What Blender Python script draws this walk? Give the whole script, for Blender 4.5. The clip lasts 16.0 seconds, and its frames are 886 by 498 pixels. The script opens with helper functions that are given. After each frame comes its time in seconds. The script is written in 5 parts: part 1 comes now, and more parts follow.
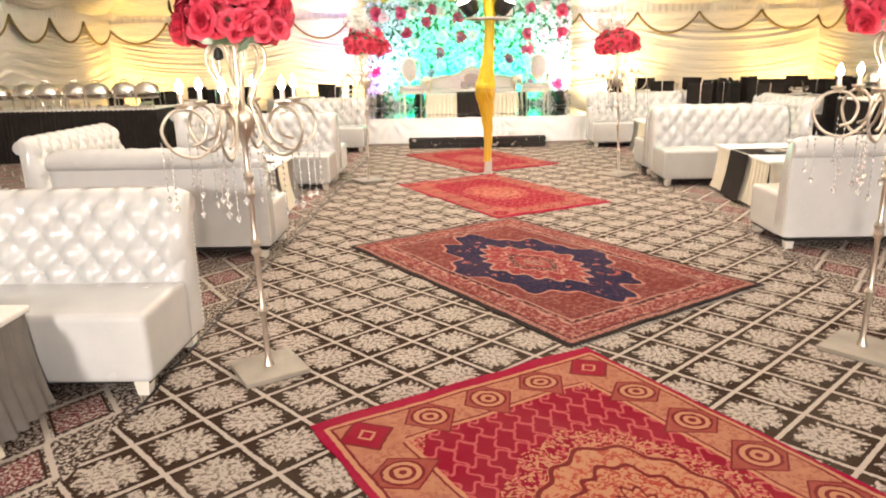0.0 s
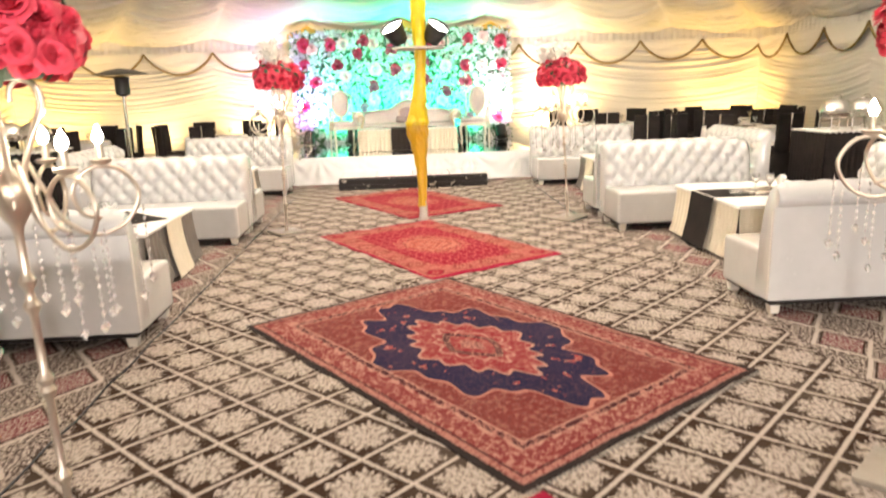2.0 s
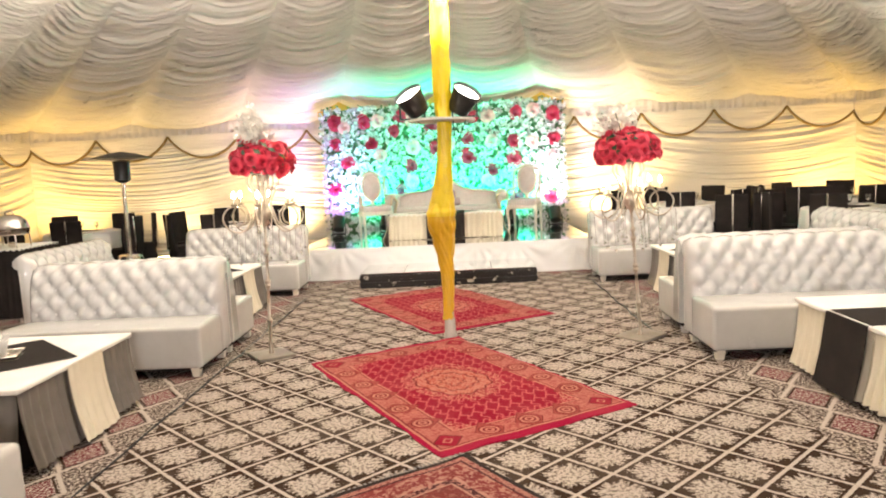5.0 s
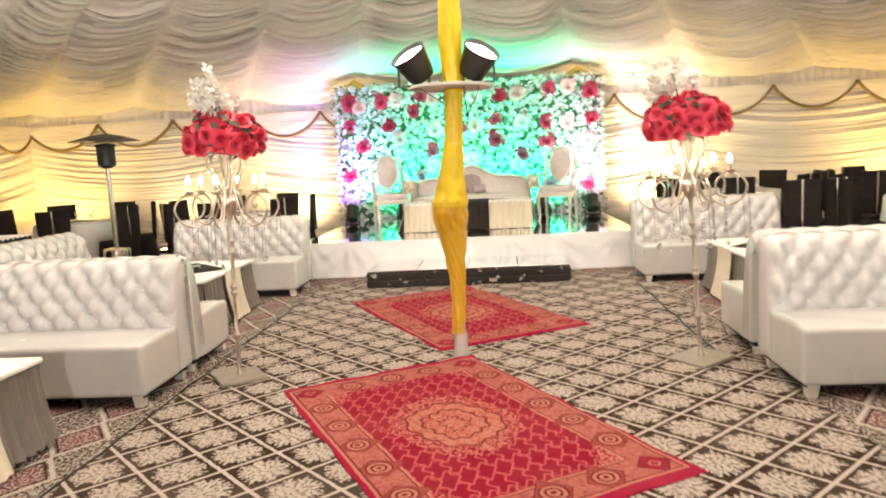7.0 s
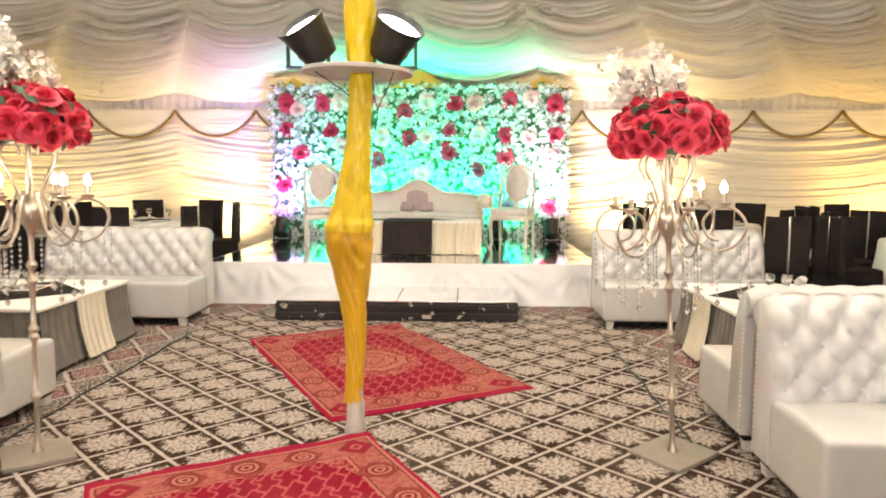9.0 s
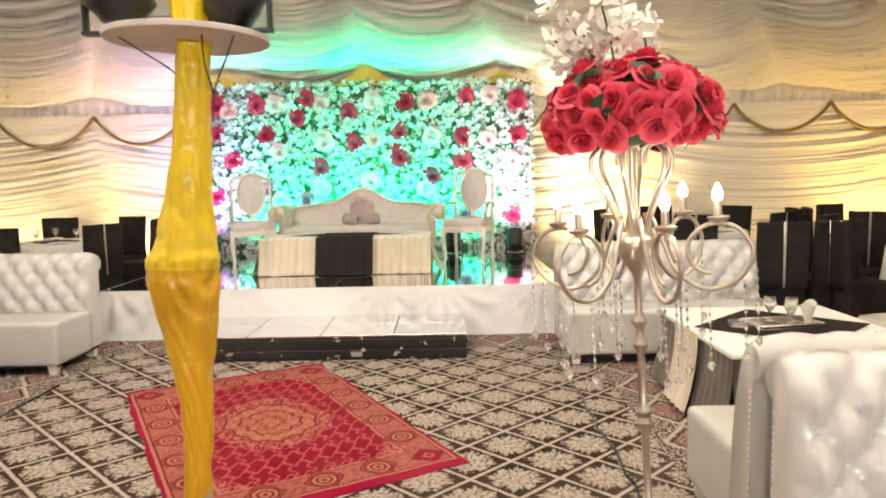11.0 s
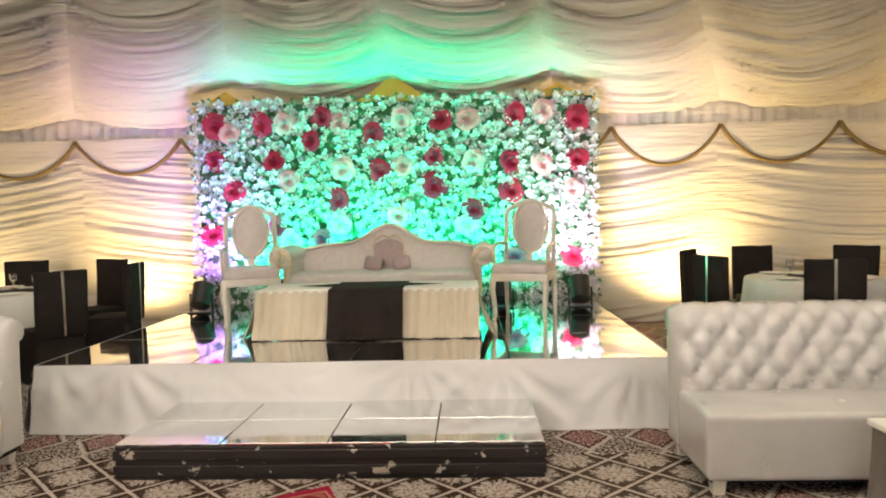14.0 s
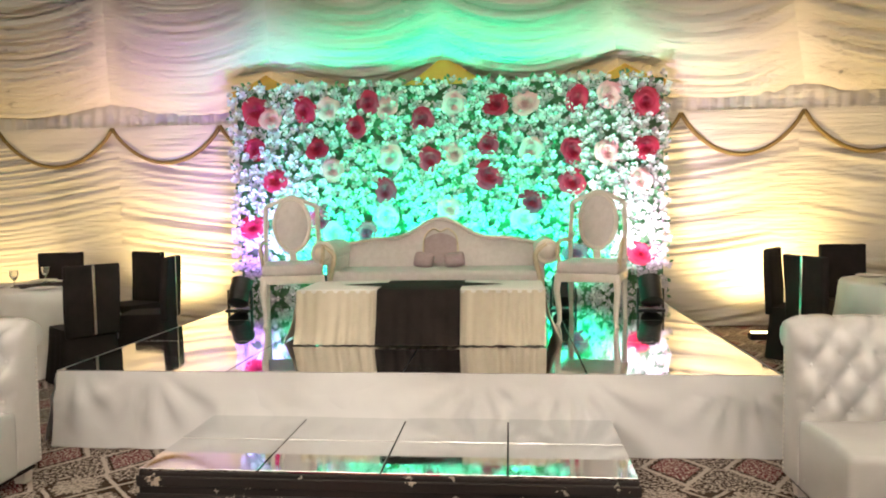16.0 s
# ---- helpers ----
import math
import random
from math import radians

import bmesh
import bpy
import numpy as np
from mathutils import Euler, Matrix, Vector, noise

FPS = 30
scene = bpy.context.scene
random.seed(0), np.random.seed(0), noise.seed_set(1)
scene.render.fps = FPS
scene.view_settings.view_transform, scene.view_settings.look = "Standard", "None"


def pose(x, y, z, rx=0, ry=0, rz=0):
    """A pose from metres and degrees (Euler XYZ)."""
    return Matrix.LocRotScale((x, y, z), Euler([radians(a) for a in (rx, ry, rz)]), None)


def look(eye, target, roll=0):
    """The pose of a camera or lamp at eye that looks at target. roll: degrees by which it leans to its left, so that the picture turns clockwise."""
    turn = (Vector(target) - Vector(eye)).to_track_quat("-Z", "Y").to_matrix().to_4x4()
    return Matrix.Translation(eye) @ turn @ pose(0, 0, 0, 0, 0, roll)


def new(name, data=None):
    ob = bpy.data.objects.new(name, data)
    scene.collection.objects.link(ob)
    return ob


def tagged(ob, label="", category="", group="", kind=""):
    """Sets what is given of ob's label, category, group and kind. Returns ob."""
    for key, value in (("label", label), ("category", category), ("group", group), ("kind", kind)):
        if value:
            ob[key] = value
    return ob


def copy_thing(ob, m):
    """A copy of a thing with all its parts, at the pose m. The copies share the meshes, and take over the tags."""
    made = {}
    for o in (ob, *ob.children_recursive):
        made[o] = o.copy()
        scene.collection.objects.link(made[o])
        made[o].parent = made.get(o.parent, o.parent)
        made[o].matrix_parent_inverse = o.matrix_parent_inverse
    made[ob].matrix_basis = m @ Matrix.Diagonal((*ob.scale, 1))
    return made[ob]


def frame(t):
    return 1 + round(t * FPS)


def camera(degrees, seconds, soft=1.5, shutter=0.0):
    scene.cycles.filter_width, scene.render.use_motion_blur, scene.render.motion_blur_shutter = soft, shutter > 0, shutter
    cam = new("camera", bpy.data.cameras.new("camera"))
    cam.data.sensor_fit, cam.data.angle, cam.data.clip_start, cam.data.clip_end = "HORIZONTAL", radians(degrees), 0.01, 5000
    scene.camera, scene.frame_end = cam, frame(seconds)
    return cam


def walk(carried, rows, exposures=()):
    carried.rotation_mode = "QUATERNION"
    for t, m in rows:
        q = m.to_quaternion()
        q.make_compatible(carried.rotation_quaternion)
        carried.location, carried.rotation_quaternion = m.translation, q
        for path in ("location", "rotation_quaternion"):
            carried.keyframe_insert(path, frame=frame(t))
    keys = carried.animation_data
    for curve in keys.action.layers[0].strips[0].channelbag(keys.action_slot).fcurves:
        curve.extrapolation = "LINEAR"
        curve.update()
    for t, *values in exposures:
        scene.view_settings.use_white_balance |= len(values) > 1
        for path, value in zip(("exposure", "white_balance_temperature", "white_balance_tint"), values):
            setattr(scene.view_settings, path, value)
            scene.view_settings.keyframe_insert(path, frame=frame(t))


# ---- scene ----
cam = camera(65.0, 16.0, soft=1.9, shutter=0.5)
PATH = [
    (0, (0.286, 1.482, 1.488), (0.238, 3.411, 0.962), -1.2),
    (0.5, (0.307, 1.641, 1.488), (0.276, 3.559, 0.921), -2.6),
    (1, (0.386, 1.926, 1.493), (0.327, 3.838, 0.909), -1.4),
    (1.5, (0.439, 2.269, 1.483), (0.468, 4.189, 0.922), -1.2),
    (2, (0.467, 2.555, 1.508), (0.57, 4.501, 1.062), -1.8),
    (2.5, (0.576, 2.853, 1.545), (0.581, 4.827, 1.224), -1.1),
    (3, (0.609, 3.15, 1.55), (0.589, 5.137, 1.323), -0.5),
    (3.5, (0.626, 3.471, 1.575), (0.591, 5.459, 1.356), -0.8),
    (4, (0.731, 3.818, 1.569), (0.621, 5.808, 1.401), -1.0),
    (4.5, (0.737, 4.142, 1.545), (0.666, 6.132, 1.36), -0.5),
    (4.7, (0.771, 4.26, 1.549), (0.728, 6.248, 1.343), -2.3),
    (6.8, (1.026, 5.516, 1.466), (0.902, 7.494, 1.197), -2.9),
    (7, (1.0, 5.651, 1.469), (0.837, 7.627, 1.21), -3.0),
    (7.5, (1.126, 5.989, 1.439), (0.918, 7.964, 1.203), -1.3),
    (8, (1.154, 6.326, 1.452), (1.107, 8.314, 1.242), -2.3),
    (8.5, (1.222, 6.688, 1.44), (1.149, 8.673, 1.206), -1.1),
    (9, (1.291, 6.971, 1.437), (1.223, 8.958, 1.218), 0.2),
    (9.5, (1.361, 7.317, 1.44), (1.352, 9.304, 1.212), -1.8),
    (9.7, (1.403, 7.403, 1.442), (1.417, 9.391, 1.225), -1.5),
    (11.8, (1.782, 8.667, 1.424), (1.676, 10.654, 1.222), 0.2),
    (12, (1.799, 8.8, 1.419), (1.658, 10.784, 1.211), 0.9),
    (12.5, (1.684, 9.107, 1.398), (1.628, 11.1, 1.245), -1.3),
    (13, (1.62, 9.371, 1.401), (1.459, 11.357, 1.23), -1.3),
    (13.5, (1.548, 9.653, 1.436), (1.37, 11.642, 1.321), 1.2),
    (14, (1.422, 9.903, 1.417), (1.339, 11.899, 1.319), -1.3),
    (14.5, (1.337, 10.063, 1.424), (1.165, 12.052, 1.311), -1.3),
    (15, (1.343, 10.285, 1.416), (1.067, 12.265, 1.347), -0.5),
    (15.5, (1.283, 10.42, 1.422), (1.086, 12.409, 1.338), -1.4),
    (16, (1.22, 10.473, 1.419), (1.03, 12.46, 1.302), -0.9),
]
walk(cam, [(t, look(eye, target, roll)) for t, eye, target, roll in PATH], exposures=[(0, 0.70), (1, 0.76), (2.5, 0.62), (4.5, 0.38), (9.5, 0.36), (12, 0.03), (13.2, -0.2), (16, -0.24)])

# ---- light ----
world = bpy.data.worlds.new("world")
scene.world = world
world.use_nodes = True
world.node_tree.nodes["Background"].inputs["Color"].default_value = (1.0, 0.86, 0.68, 1)
world.node_tree.nodes["Background"].inputs["Strength"].default_value = 0.05

CX = 0.68                       # centre line of the tent
XL, XR, YB, YF = -8.06, 8.80, 18.75, -5.0
EAVE = 2.72
APEX = (CX, 10.95, 6.4)


def lamp(name, kind, eye, target, power, colour, size=0.2, spot=90, blend=0.6):
    data = bpy.data.lights.new(name, kind)
    data.energy, data.color = power, colour
    if kind == "AREA":
        data.shape, data.size = "DISK", size
    else:
        data.shadow_soft_size = size
    if kind == "SPOT":
        data.spot_size, data.spot_blend = radians(spot), blend
    ob = new(name, data)
    ob.matrix_world = look(eye, target)
    return ob


FLOOD, GOLD, AMBER = (1.0, 0.92, 0.86), (1.0, 0.71, 0.30), (1.0, 0.62, 0.16)
# floodlights on the pole, thrown up at the canopy
lamp("flood_lamp_a", "SPOT", (0.34, 10.58, 2.42), (-1.3, 10.3, 6.2), 1900, FLOOD, 0.1, 150, 0.6)
lamp("flood_lamp_b", "SPOT", (1.02, 10.58, 2.42), (2.8, 10.3, 6.2), 2100, FLOOD, 0.1, 150, 0.6)
# unseen fill spots, added to brighten the rear half of the hall
lamp("fill_lamp_c", "SPOT", (-2.4, -4.3, 2.6), (-0.9, 4.6, 0.3), 1900, FLOOD, 0.2, 84, 1.0)
lamp("fill_lamp_d", "SPOT", (3.8, -4.3, 2.6), (2.0, 4.6, 0.3), 1900, FLOOD, 0.2, 84, 1.0)
# uplights at the foot of the walls
UPLIGHTS = [(-2.75, 17.95, 300), (3.95, 17.95, 430), (-7.3, 17.7, 270), (8.1, 17.7, 260), (-5.0, 17.95, 110), (6.3, 17.95, 22)]
for ux, uy, power in UPLIGHTS:
    lamp("uplight_lamp", "SPOT", (ux, uy, 0.16), (ux, uy + 0.7, 1.35), power, AMBER if abs(ux) > 7 else GOLD, 0.08, 112, 0.9)
# colour washers on the stage
for wx in (-0.85, -0.16, 0.54, 1.24, 1.93):
    lamp("washer_lamp", "SPOT", (wx, 17.08, 0.66), (wx * 0.95 + 0.03, 17.9, 1.38), 260, (0.0, 0.88, 0.42), 0.1, 106, 0.75)
lamp("washer_lamp_c", "SPOT", (-1.42, 17.16, 0.76), (-1.60, 17.9, 1.55), 260, (0.48, 0.22, 1.0), 0.06, 104, 0.9)
lamp("washer_lamp_d", "SPOT", (2.52, 17.16, 0.76), (2.64, 17.9, 1.5), 240, (1.0, 0.74, 0.95), 0.06, 96, 0.9)


# ---- materials ----
class Sum:
    """A value in a node tree that can be reckoned with."""

    def __init__(self, tree, socket):
        self.tree, self.socket = tree, socket

    def op(self, kind, *others):
        node = self.tree.nodes.new("ShaderNodeMath")
        node.operation = kind
        for i, v in enumerate((self, *others)):
            if isinstance(v, Sum):
                self.tree.links.new(v.socket, node.inputs[i])
            else:
                node.inputs[i].default_value = v
        return Sum(self.tree, node.outputs[0])

    def __add__(self, o): return self.op("ADD", o)
    def __sub__(self, o): return self.op("SUBTRACT", o)
    def __mul__(self, o): return self.op("MULTIPLY", o)
    def __truediv__(self, o): return self.op("DIVIDE", o)
    def abs(self): return self.op("ABSOLUTE")
    def sin(self): return self.op("SINE")
    def max(self, o): return self.op("MAXIMUM", o)
    def min(self, o): return self.op("MINIMUM", o)
    def above(self, o): return self.op("GREATER_THAN", o)
    def below(self, o): return self.op("LESS_THAN", o)
    def mod(self, o): return self.op("FLOORED_MODULO", o)
    def sqrt(self): return self.op("SQRT")
    def between(self, a, b): return self.above(a) * self.below(b)


class Mat:
    """A node material under construction."""

    def __init__(self, name, rough=0.6, metal=0.0):
        self.m = bpy.data.materials.new(name)
        self.m.use_nodes = True
        self.t = self.m.node_tree
        self.b = self.t.nodes["Principled BSDF"]
        self.b.inputs["Roughness"].default_value, self.b.inputs["Metallic"].default_value = rough, metal
        self.co = self.t.nodes.new("ShaderNodeTexCoord")

    def axis(self, space="Object"):
        sep = self.t.nodes.new("ShaderNodeSeparateXYZ")
        self.t.links.new(self.co.outputs[space], sep.inputs[0])
        return [Sum(self.t, o) for o in sep.outputs]

    def noise(self, scale, detail=3.0, space="Object", rough=0.6, stretch=None):
        n = self.t.nodes.new("ShaderNodeTexNoise")
        n.inputs["Scale"].default_value, n.inputs["Detail"].default_value, n.inputs["Roughness"].default_value = scale, detail, rough
        src = self.co.outputs[space]
        if stretch:
            mp = self.t.nodes.new("ShaderNodeMapping")
            mp.inputs["Scale"].default_value = stretch
            self.t.links.new(src, mp.inputs[0])
            src = mp.outputs[0]
        self.t.links.new(src, n.inputs["Vector"])
        return Sum(self.t, n.outputs["Fac"])

    def cells(self, scale, space="Object"):
        n = self.t.nodes.new("ShaderNodeTexVoronoi")
        n.inputs["Scale"].default_value = scale
        self.t.links.new(self.co.outputs[space], n.inputs["Vector"])
        return Sum(self.t, n.outputs["Distance"])

    def chance(self):
        return Sum(self.t, self.t.nodes.new("ShaderNodeObjectInfo").outputs["Random"])

    def island(self):
        return Sum(self.t, self.t.nodes.new("ShaderNodeNewGeometry").outputs["Random Per Island"])

    def mix(self, fac, a, b):
        n = self.t.nodes.new("ShaderNodeMix")
        n.data_type = "RGBA"
        for i, v in ((0, fac), (6, a), (7, b)):
            if isinstance(v, Sum):
                self.t.links.new(v.socket, n.inputs[i])
            elif i == 0:
                n.inputs[i].default_value = v
            else:
                n.inputs[i].default_value = (*v, 1)
        return Sum(self.t, n.outputs[2])

    def colour(self, c):
        if isinstance(c, Sum):
            self.t.links.new(c.socket, self.b.inputs["Base Color"])
        else:
            self.b.inputs["Base Color"].default_value = (*c, 1)
        return self

    def rough(self, v):
        self.t.links.new(v.socket, self.b.inputs["Roughness"])
        return self

    def bump(self, height, strength=0.3, distance=0.01):
        n = self.t.nodes.new("ShaderNodeBump")
        n.inputs["Strength"].default_value, n.inputs["Distance"].default_value = strength, distance
        self.t.links.new(height.socket, n.inputs["Height"])
        self.t.links.new(n.outputs[0], self.b.inputs["Normal"])
        return self

    def put(self, **values):
        for k, v in values.items():
            self.b.inputs[k.replace("_", " ")].default_value = v
        return self


def simple(name, a, b, rough=0.6, metal=0.0, scale=12.0, grain=180.0, strength=0.15, **values):
    """A surface of two tones: patches at one scale, grain at another."""
    k = Mat(name, rough, metal)
    big, fine = k.noise(scale, 4), k.noise(grain, 2)
    k.colour(k.mix((big * 1.6 - 0.3).max(0.0).min(1.0), a, b))
    k.rough((big - 0.5) * 0.2 + rough)
    return k.bump(fine + big, strength, 0.004).put(Specular_IOR_Level=0.12 if rough >= 0.69 else 0.5).put(**values).m


LEATHER = simple("white leather", (0.56, 0.55, 0.53), (0.48, 0.47, 0.45), 0.24, 0, 5, 320, 0.12, Coat_Weight=0.6, Coat_Roughness=0.1)
STUD = simple("covered button", (0.58, 0.56, 0.54), (0.50, 0.48, 0.46), 0.32)
FOOT = simple("cream painted foot", (0.72, 0.68, 0.60), (0.60, 0.55, 0.47), 0.45)
CHAMPAGNE = simple("champagne gilt metal", (0.58, 0.51, 0.42), (0.46, 0.39, 0.31), 0.32, 0.8, 20, 200)
BASEPLATE = simple("dull cream metal plate", (0.30, 0.26, 0.21), (0.21, 0.18, 0.145), 0.45, 0.2, 9, 120)
SILVER = simple("polished steel", (0.78, 0.74, 0.68), (0.66, 0.62, 0.56), 0.14, 1.0, 8, 90, 0.03)
BLACKCLOTH = simple("black cloth", (0.016, 0.013, 0.012), (0.032, 0.026, 0.023), 0.85, 0, 6, 600, 0.2)
BLACK = simple("black plastic", (0.010, 0.010, 0.010), (0.020, 0.020, 0.019), 0.36, 0, 14, 300)
WHITECLOTH = simple("white tablecloth", (0.80, 0.78, 0.74), (0.70, 0.68, 0.63), 0.8, 0, 4, 500, 0.2)
CREAMCLOTH = simple("cream pleated cloth", (0.66, 0.60, 0.48), (0.58, 0.52, 0.40), 0.7, 0, 6, 500, 0.2)
GREYCLOTH = simple("grey satin cloth", (0.19, 0.17, 0.145), (0.13, 0.115, 0.10), 0.5, 0, 7, 500, 0.2)
def skirt_paint():
    k = Mat("creased white satin skirt", 0.5)
    crease = k.noise(1.5, 3, rough=0.5, stretch=(1.0, 1.0, 0.8))
    k.colour(k.mix(k.noise(1.4, 3), (0.68, 0.67, 0.66), (0.58, 0.57, 0.57)))
    return k.bump(((crease - 0.5).abs() * 3.0).min(0.4), 0.28, 0.05).m


SKIRT = skirt_paint()
WALLLEAF = simple("sage silk leaf", (0.11, 0.25, 0.12), (0.06, 0.16, 0.07), 0.6, 0, 20, 120)
BACKING = simple("dull green backing cloth", (0.11, 0.19, 0.11), (0.06, 0.12, 0.06), 0.8, 0, 14, 200, 0.3)
GOLDCLOTH = simple("golden yellow cloth", (0.72, 0.42, 0.06), (0.62, 0.34, 0.04), 0.55, 0, 5, 400, 0.2)
def satin_paint(name, p, q):
    k = Mat(name, 0.3)
    crease = k.noise(7, 3, stretch=(0.6, 0.6, 1.6))
    k.colour(k.mix(crease, p, q))
    return k.bump((crease * -1.0 + 0.5).abs() * -1.0 + k.noise(24, 2, stretch=(0.5, 0.5, 1.5)) * 0.10, 0.2, 0.08).m


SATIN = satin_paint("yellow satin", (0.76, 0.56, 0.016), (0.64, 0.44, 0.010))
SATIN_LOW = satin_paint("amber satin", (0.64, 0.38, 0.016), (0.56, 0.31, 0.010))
BRAID = simple("olive gold braid", (0.30, 0.215, 0.085), (0.20, 0.14, 0.055), 0.7, 0.1, 60, 300, 0.5)
PLASTER = simple("grimy white pole", (0.50, 0.46, 0.41), (0.34, 0.30, 0.26), 0.6, 0, 9, 120, 0.3)
WOODPLATE = simple("pale grey board", (0.56, 0.52, 0.48), (0.44, 0.40, 0.36), 0.6, 0, 10, 160, 0.2)
IVORY = simple("ivory painted wood", (0.72, 0.67, 0.60), (0.60, 0.55, 0.48), 0.38, 0, 18, 240, 0.3)
IVORYFAB = simple("pale brocade", (0.62, 0.57, 0.55), (0.50, 0.45, 0.43), 0.5, 0, 22, 90, 0.4)
DUSKY = simple("dusky mauve brocade", (0.42, 0.33, 0.33), (0.33, 0.25, 0.25), 0.6, 0, 24, 110, 0.4)
GILT = simple("pale gilded carving", (0.68, 0.58, 0.42), (0.52, 0.43, 0.29), 0.38, 0.4, 30, 200)
LEAF = simple("dark green leaf", (0.035, 0.075, 0.03), (0.02, 0.05, 0.02), 0.5, 0, 20, 120)
BLOSSOM = simple("white silk blossom", (0.82, 0.80, 0.74), (0.74, 0.71, 0.64), 0.7, 0, 20, 200)
CRYSTAL = Mat("crystal", 0.03).colour((0.95, 0.94, 0.92)).put(Transmission_Weight=0.85, IOR=1.5).m
GLASSWARE = Mat("glassware", 0.02).colour((0.96, 0.96, 0.95)).put(Transmission_Weight=0.95, IOR=1.45).m


def glow(name, colour, strength):
    k = Mat(name, 0.5).colour((0.8, 0.8, 0.8))
    k.b.inputs["Emission Color"].default_value = (*colour, 1)
    k.b.inputs["Emission Strength"].default_value = strength
    return k.m


BULB = glow("lit bulb", (1.0, 0.88, 0.7), 90)
FLOODFACE = glow("lit flood glass", (1.0, 0.93, 0.80), 14)
LEDFACE = glow("lit uplight face", (1.0, 0.72, 0.3), 20)


def rose_paint(name, a, b):
    k = Mat(name, 0.55)
    k.colour(k.mix(k.chance(), a, b)).bump(k.noise(90, 2), 0.2, 0.003)
    return k.m


ROSE = rose_paint("coral red rose", (0.62, 0.032, 0.07), (0.78, 0.085, 0.14))
WALLROSE = rose_paint("magenta rose", (0.55, 0.02, 0.07), (0.42, 0.012, 0.05))
PINKROSE = rose_paint("pink rose", (0.85, 0.42, 0.46), (0.80, 0.33, 0.40))


def canopy_paint():
    k = Mat("gathered off white tent cloth", 0.62)
    folds = k.noise(5.5, 5, "Object", 0.6, (0.35, 0.35, 5.0))
    big = k.noise(0.7, 3)
    k.colour(k.mix((big * 1.4 - 0.2).max(0.0).min(1.0), (0.78, 0.735, 0.655), (0.66, 0.615, 0.54)))
    k.bump(folds, 0.7, 0.035)
    k.put(Sheen_Weight=0.15)
    return k.m


CANOPY = canopy_paint()


def carpet_paint():
    """Woven hall carpet: cream leaf motifs in dark lozenges, a cream trellis between."""
    k = Mat("trellis carpet", 0.95)
    x, y, _ = k.axis()
    w, h = LATTICE
    wob = k.noise(26, 2)
    a = (x - LAT0[0] + (wob - 0.5) * 0.012) / w
    b = (y - LAT0[1] + (wob - 0.5) * 0.012) / h
    p, q = a + b, a - b
    fp = ((p + 0.5).mod(1.0) - 0.5).abs()
    fq = ((q + 0.5).mod(1.0) - 0.5).abs()
    edge = fp.min(fq)
    line = (edge + (k.noise(90, 2) - 0.5) * 0.044).below(0.034)
    # leafy rosette within each lozenge
    cp, cq = p.mod(1.0) - 0.5, q.mod(1.0) - 0.5
    rad = (cp * cp + cq * cq).sqrt()
    ang = cp.op("ARCTAN2", cq)
    lobes = (ang * 8.0).sin() * 0.05 + (ang * 22.0).sin() * 0.045
    leaf = (rad + lobes + (k.noise(58, 3) - 0.5) * 0.46).below(0.395)
    veins = (k.noise(50, 3, rough=0.75) + (ang * 10.0).sin() * 0.03).above(0.53)
    pile = k.noise(420, 2)
    cream = k.mix(pile, (0.51, 0.44, 0.38), (0.33, 0.275, 0.235))
    dark = k.mix(pile, (0.050, 0.028, 0.018), (0.024, 0.014, 0.009))
    c = k.mix(leaf * (veins * -0.74 + 1.0), dark, cream)
    c = k.mix(edge.between(0.0, 0.085), c, dark)
    c = k.mix(line, c, cream)
    worn = k.noise(1.1, 3)
    c = k.mix((worn - 0.45).max(0.0) * 0.6, c, (0.30, 0.25, 0.20))
    # side strips with red medallions
    u, v = (x - 0.78).abs() - 1.98, y
    mu = ((u / 0.44).mod(1.0) - 0.5).abs()
    mv = ((v / 0.5).mod(1.0) - 0.5).abs()
    hexa = mu * 1.2 + mv
    speck = k.noise(55, 3).above(0.52)
    red = k.mix(pile, (0.16, 0.04, 0.042), (0.10, 0.026, 0.03))
    s = k.mix(speck, k.mix(pile, (0.07, 0.045, 0.035), (0.035, 0.025, 0.02)), cream)
    s = k.mix(hexa.between(0.44, 0.52), s, cream)
    s = k.mix(hexa.below(0.36), s, k.mix(k.noise(70, 3).above(0.53), red, cream))
    s = k.mix(hexa.between(0.36, 0.40), s, dark)
    c = k.mix((u.above(0.0) + y.above(13.95)).min(1.0), c, s)
    k.colour(c)
    k.bump(pile + edge * 0.5, 0.5, 0.006)
    k.put(Specular_IOR_Level=0.05)
    return k.m


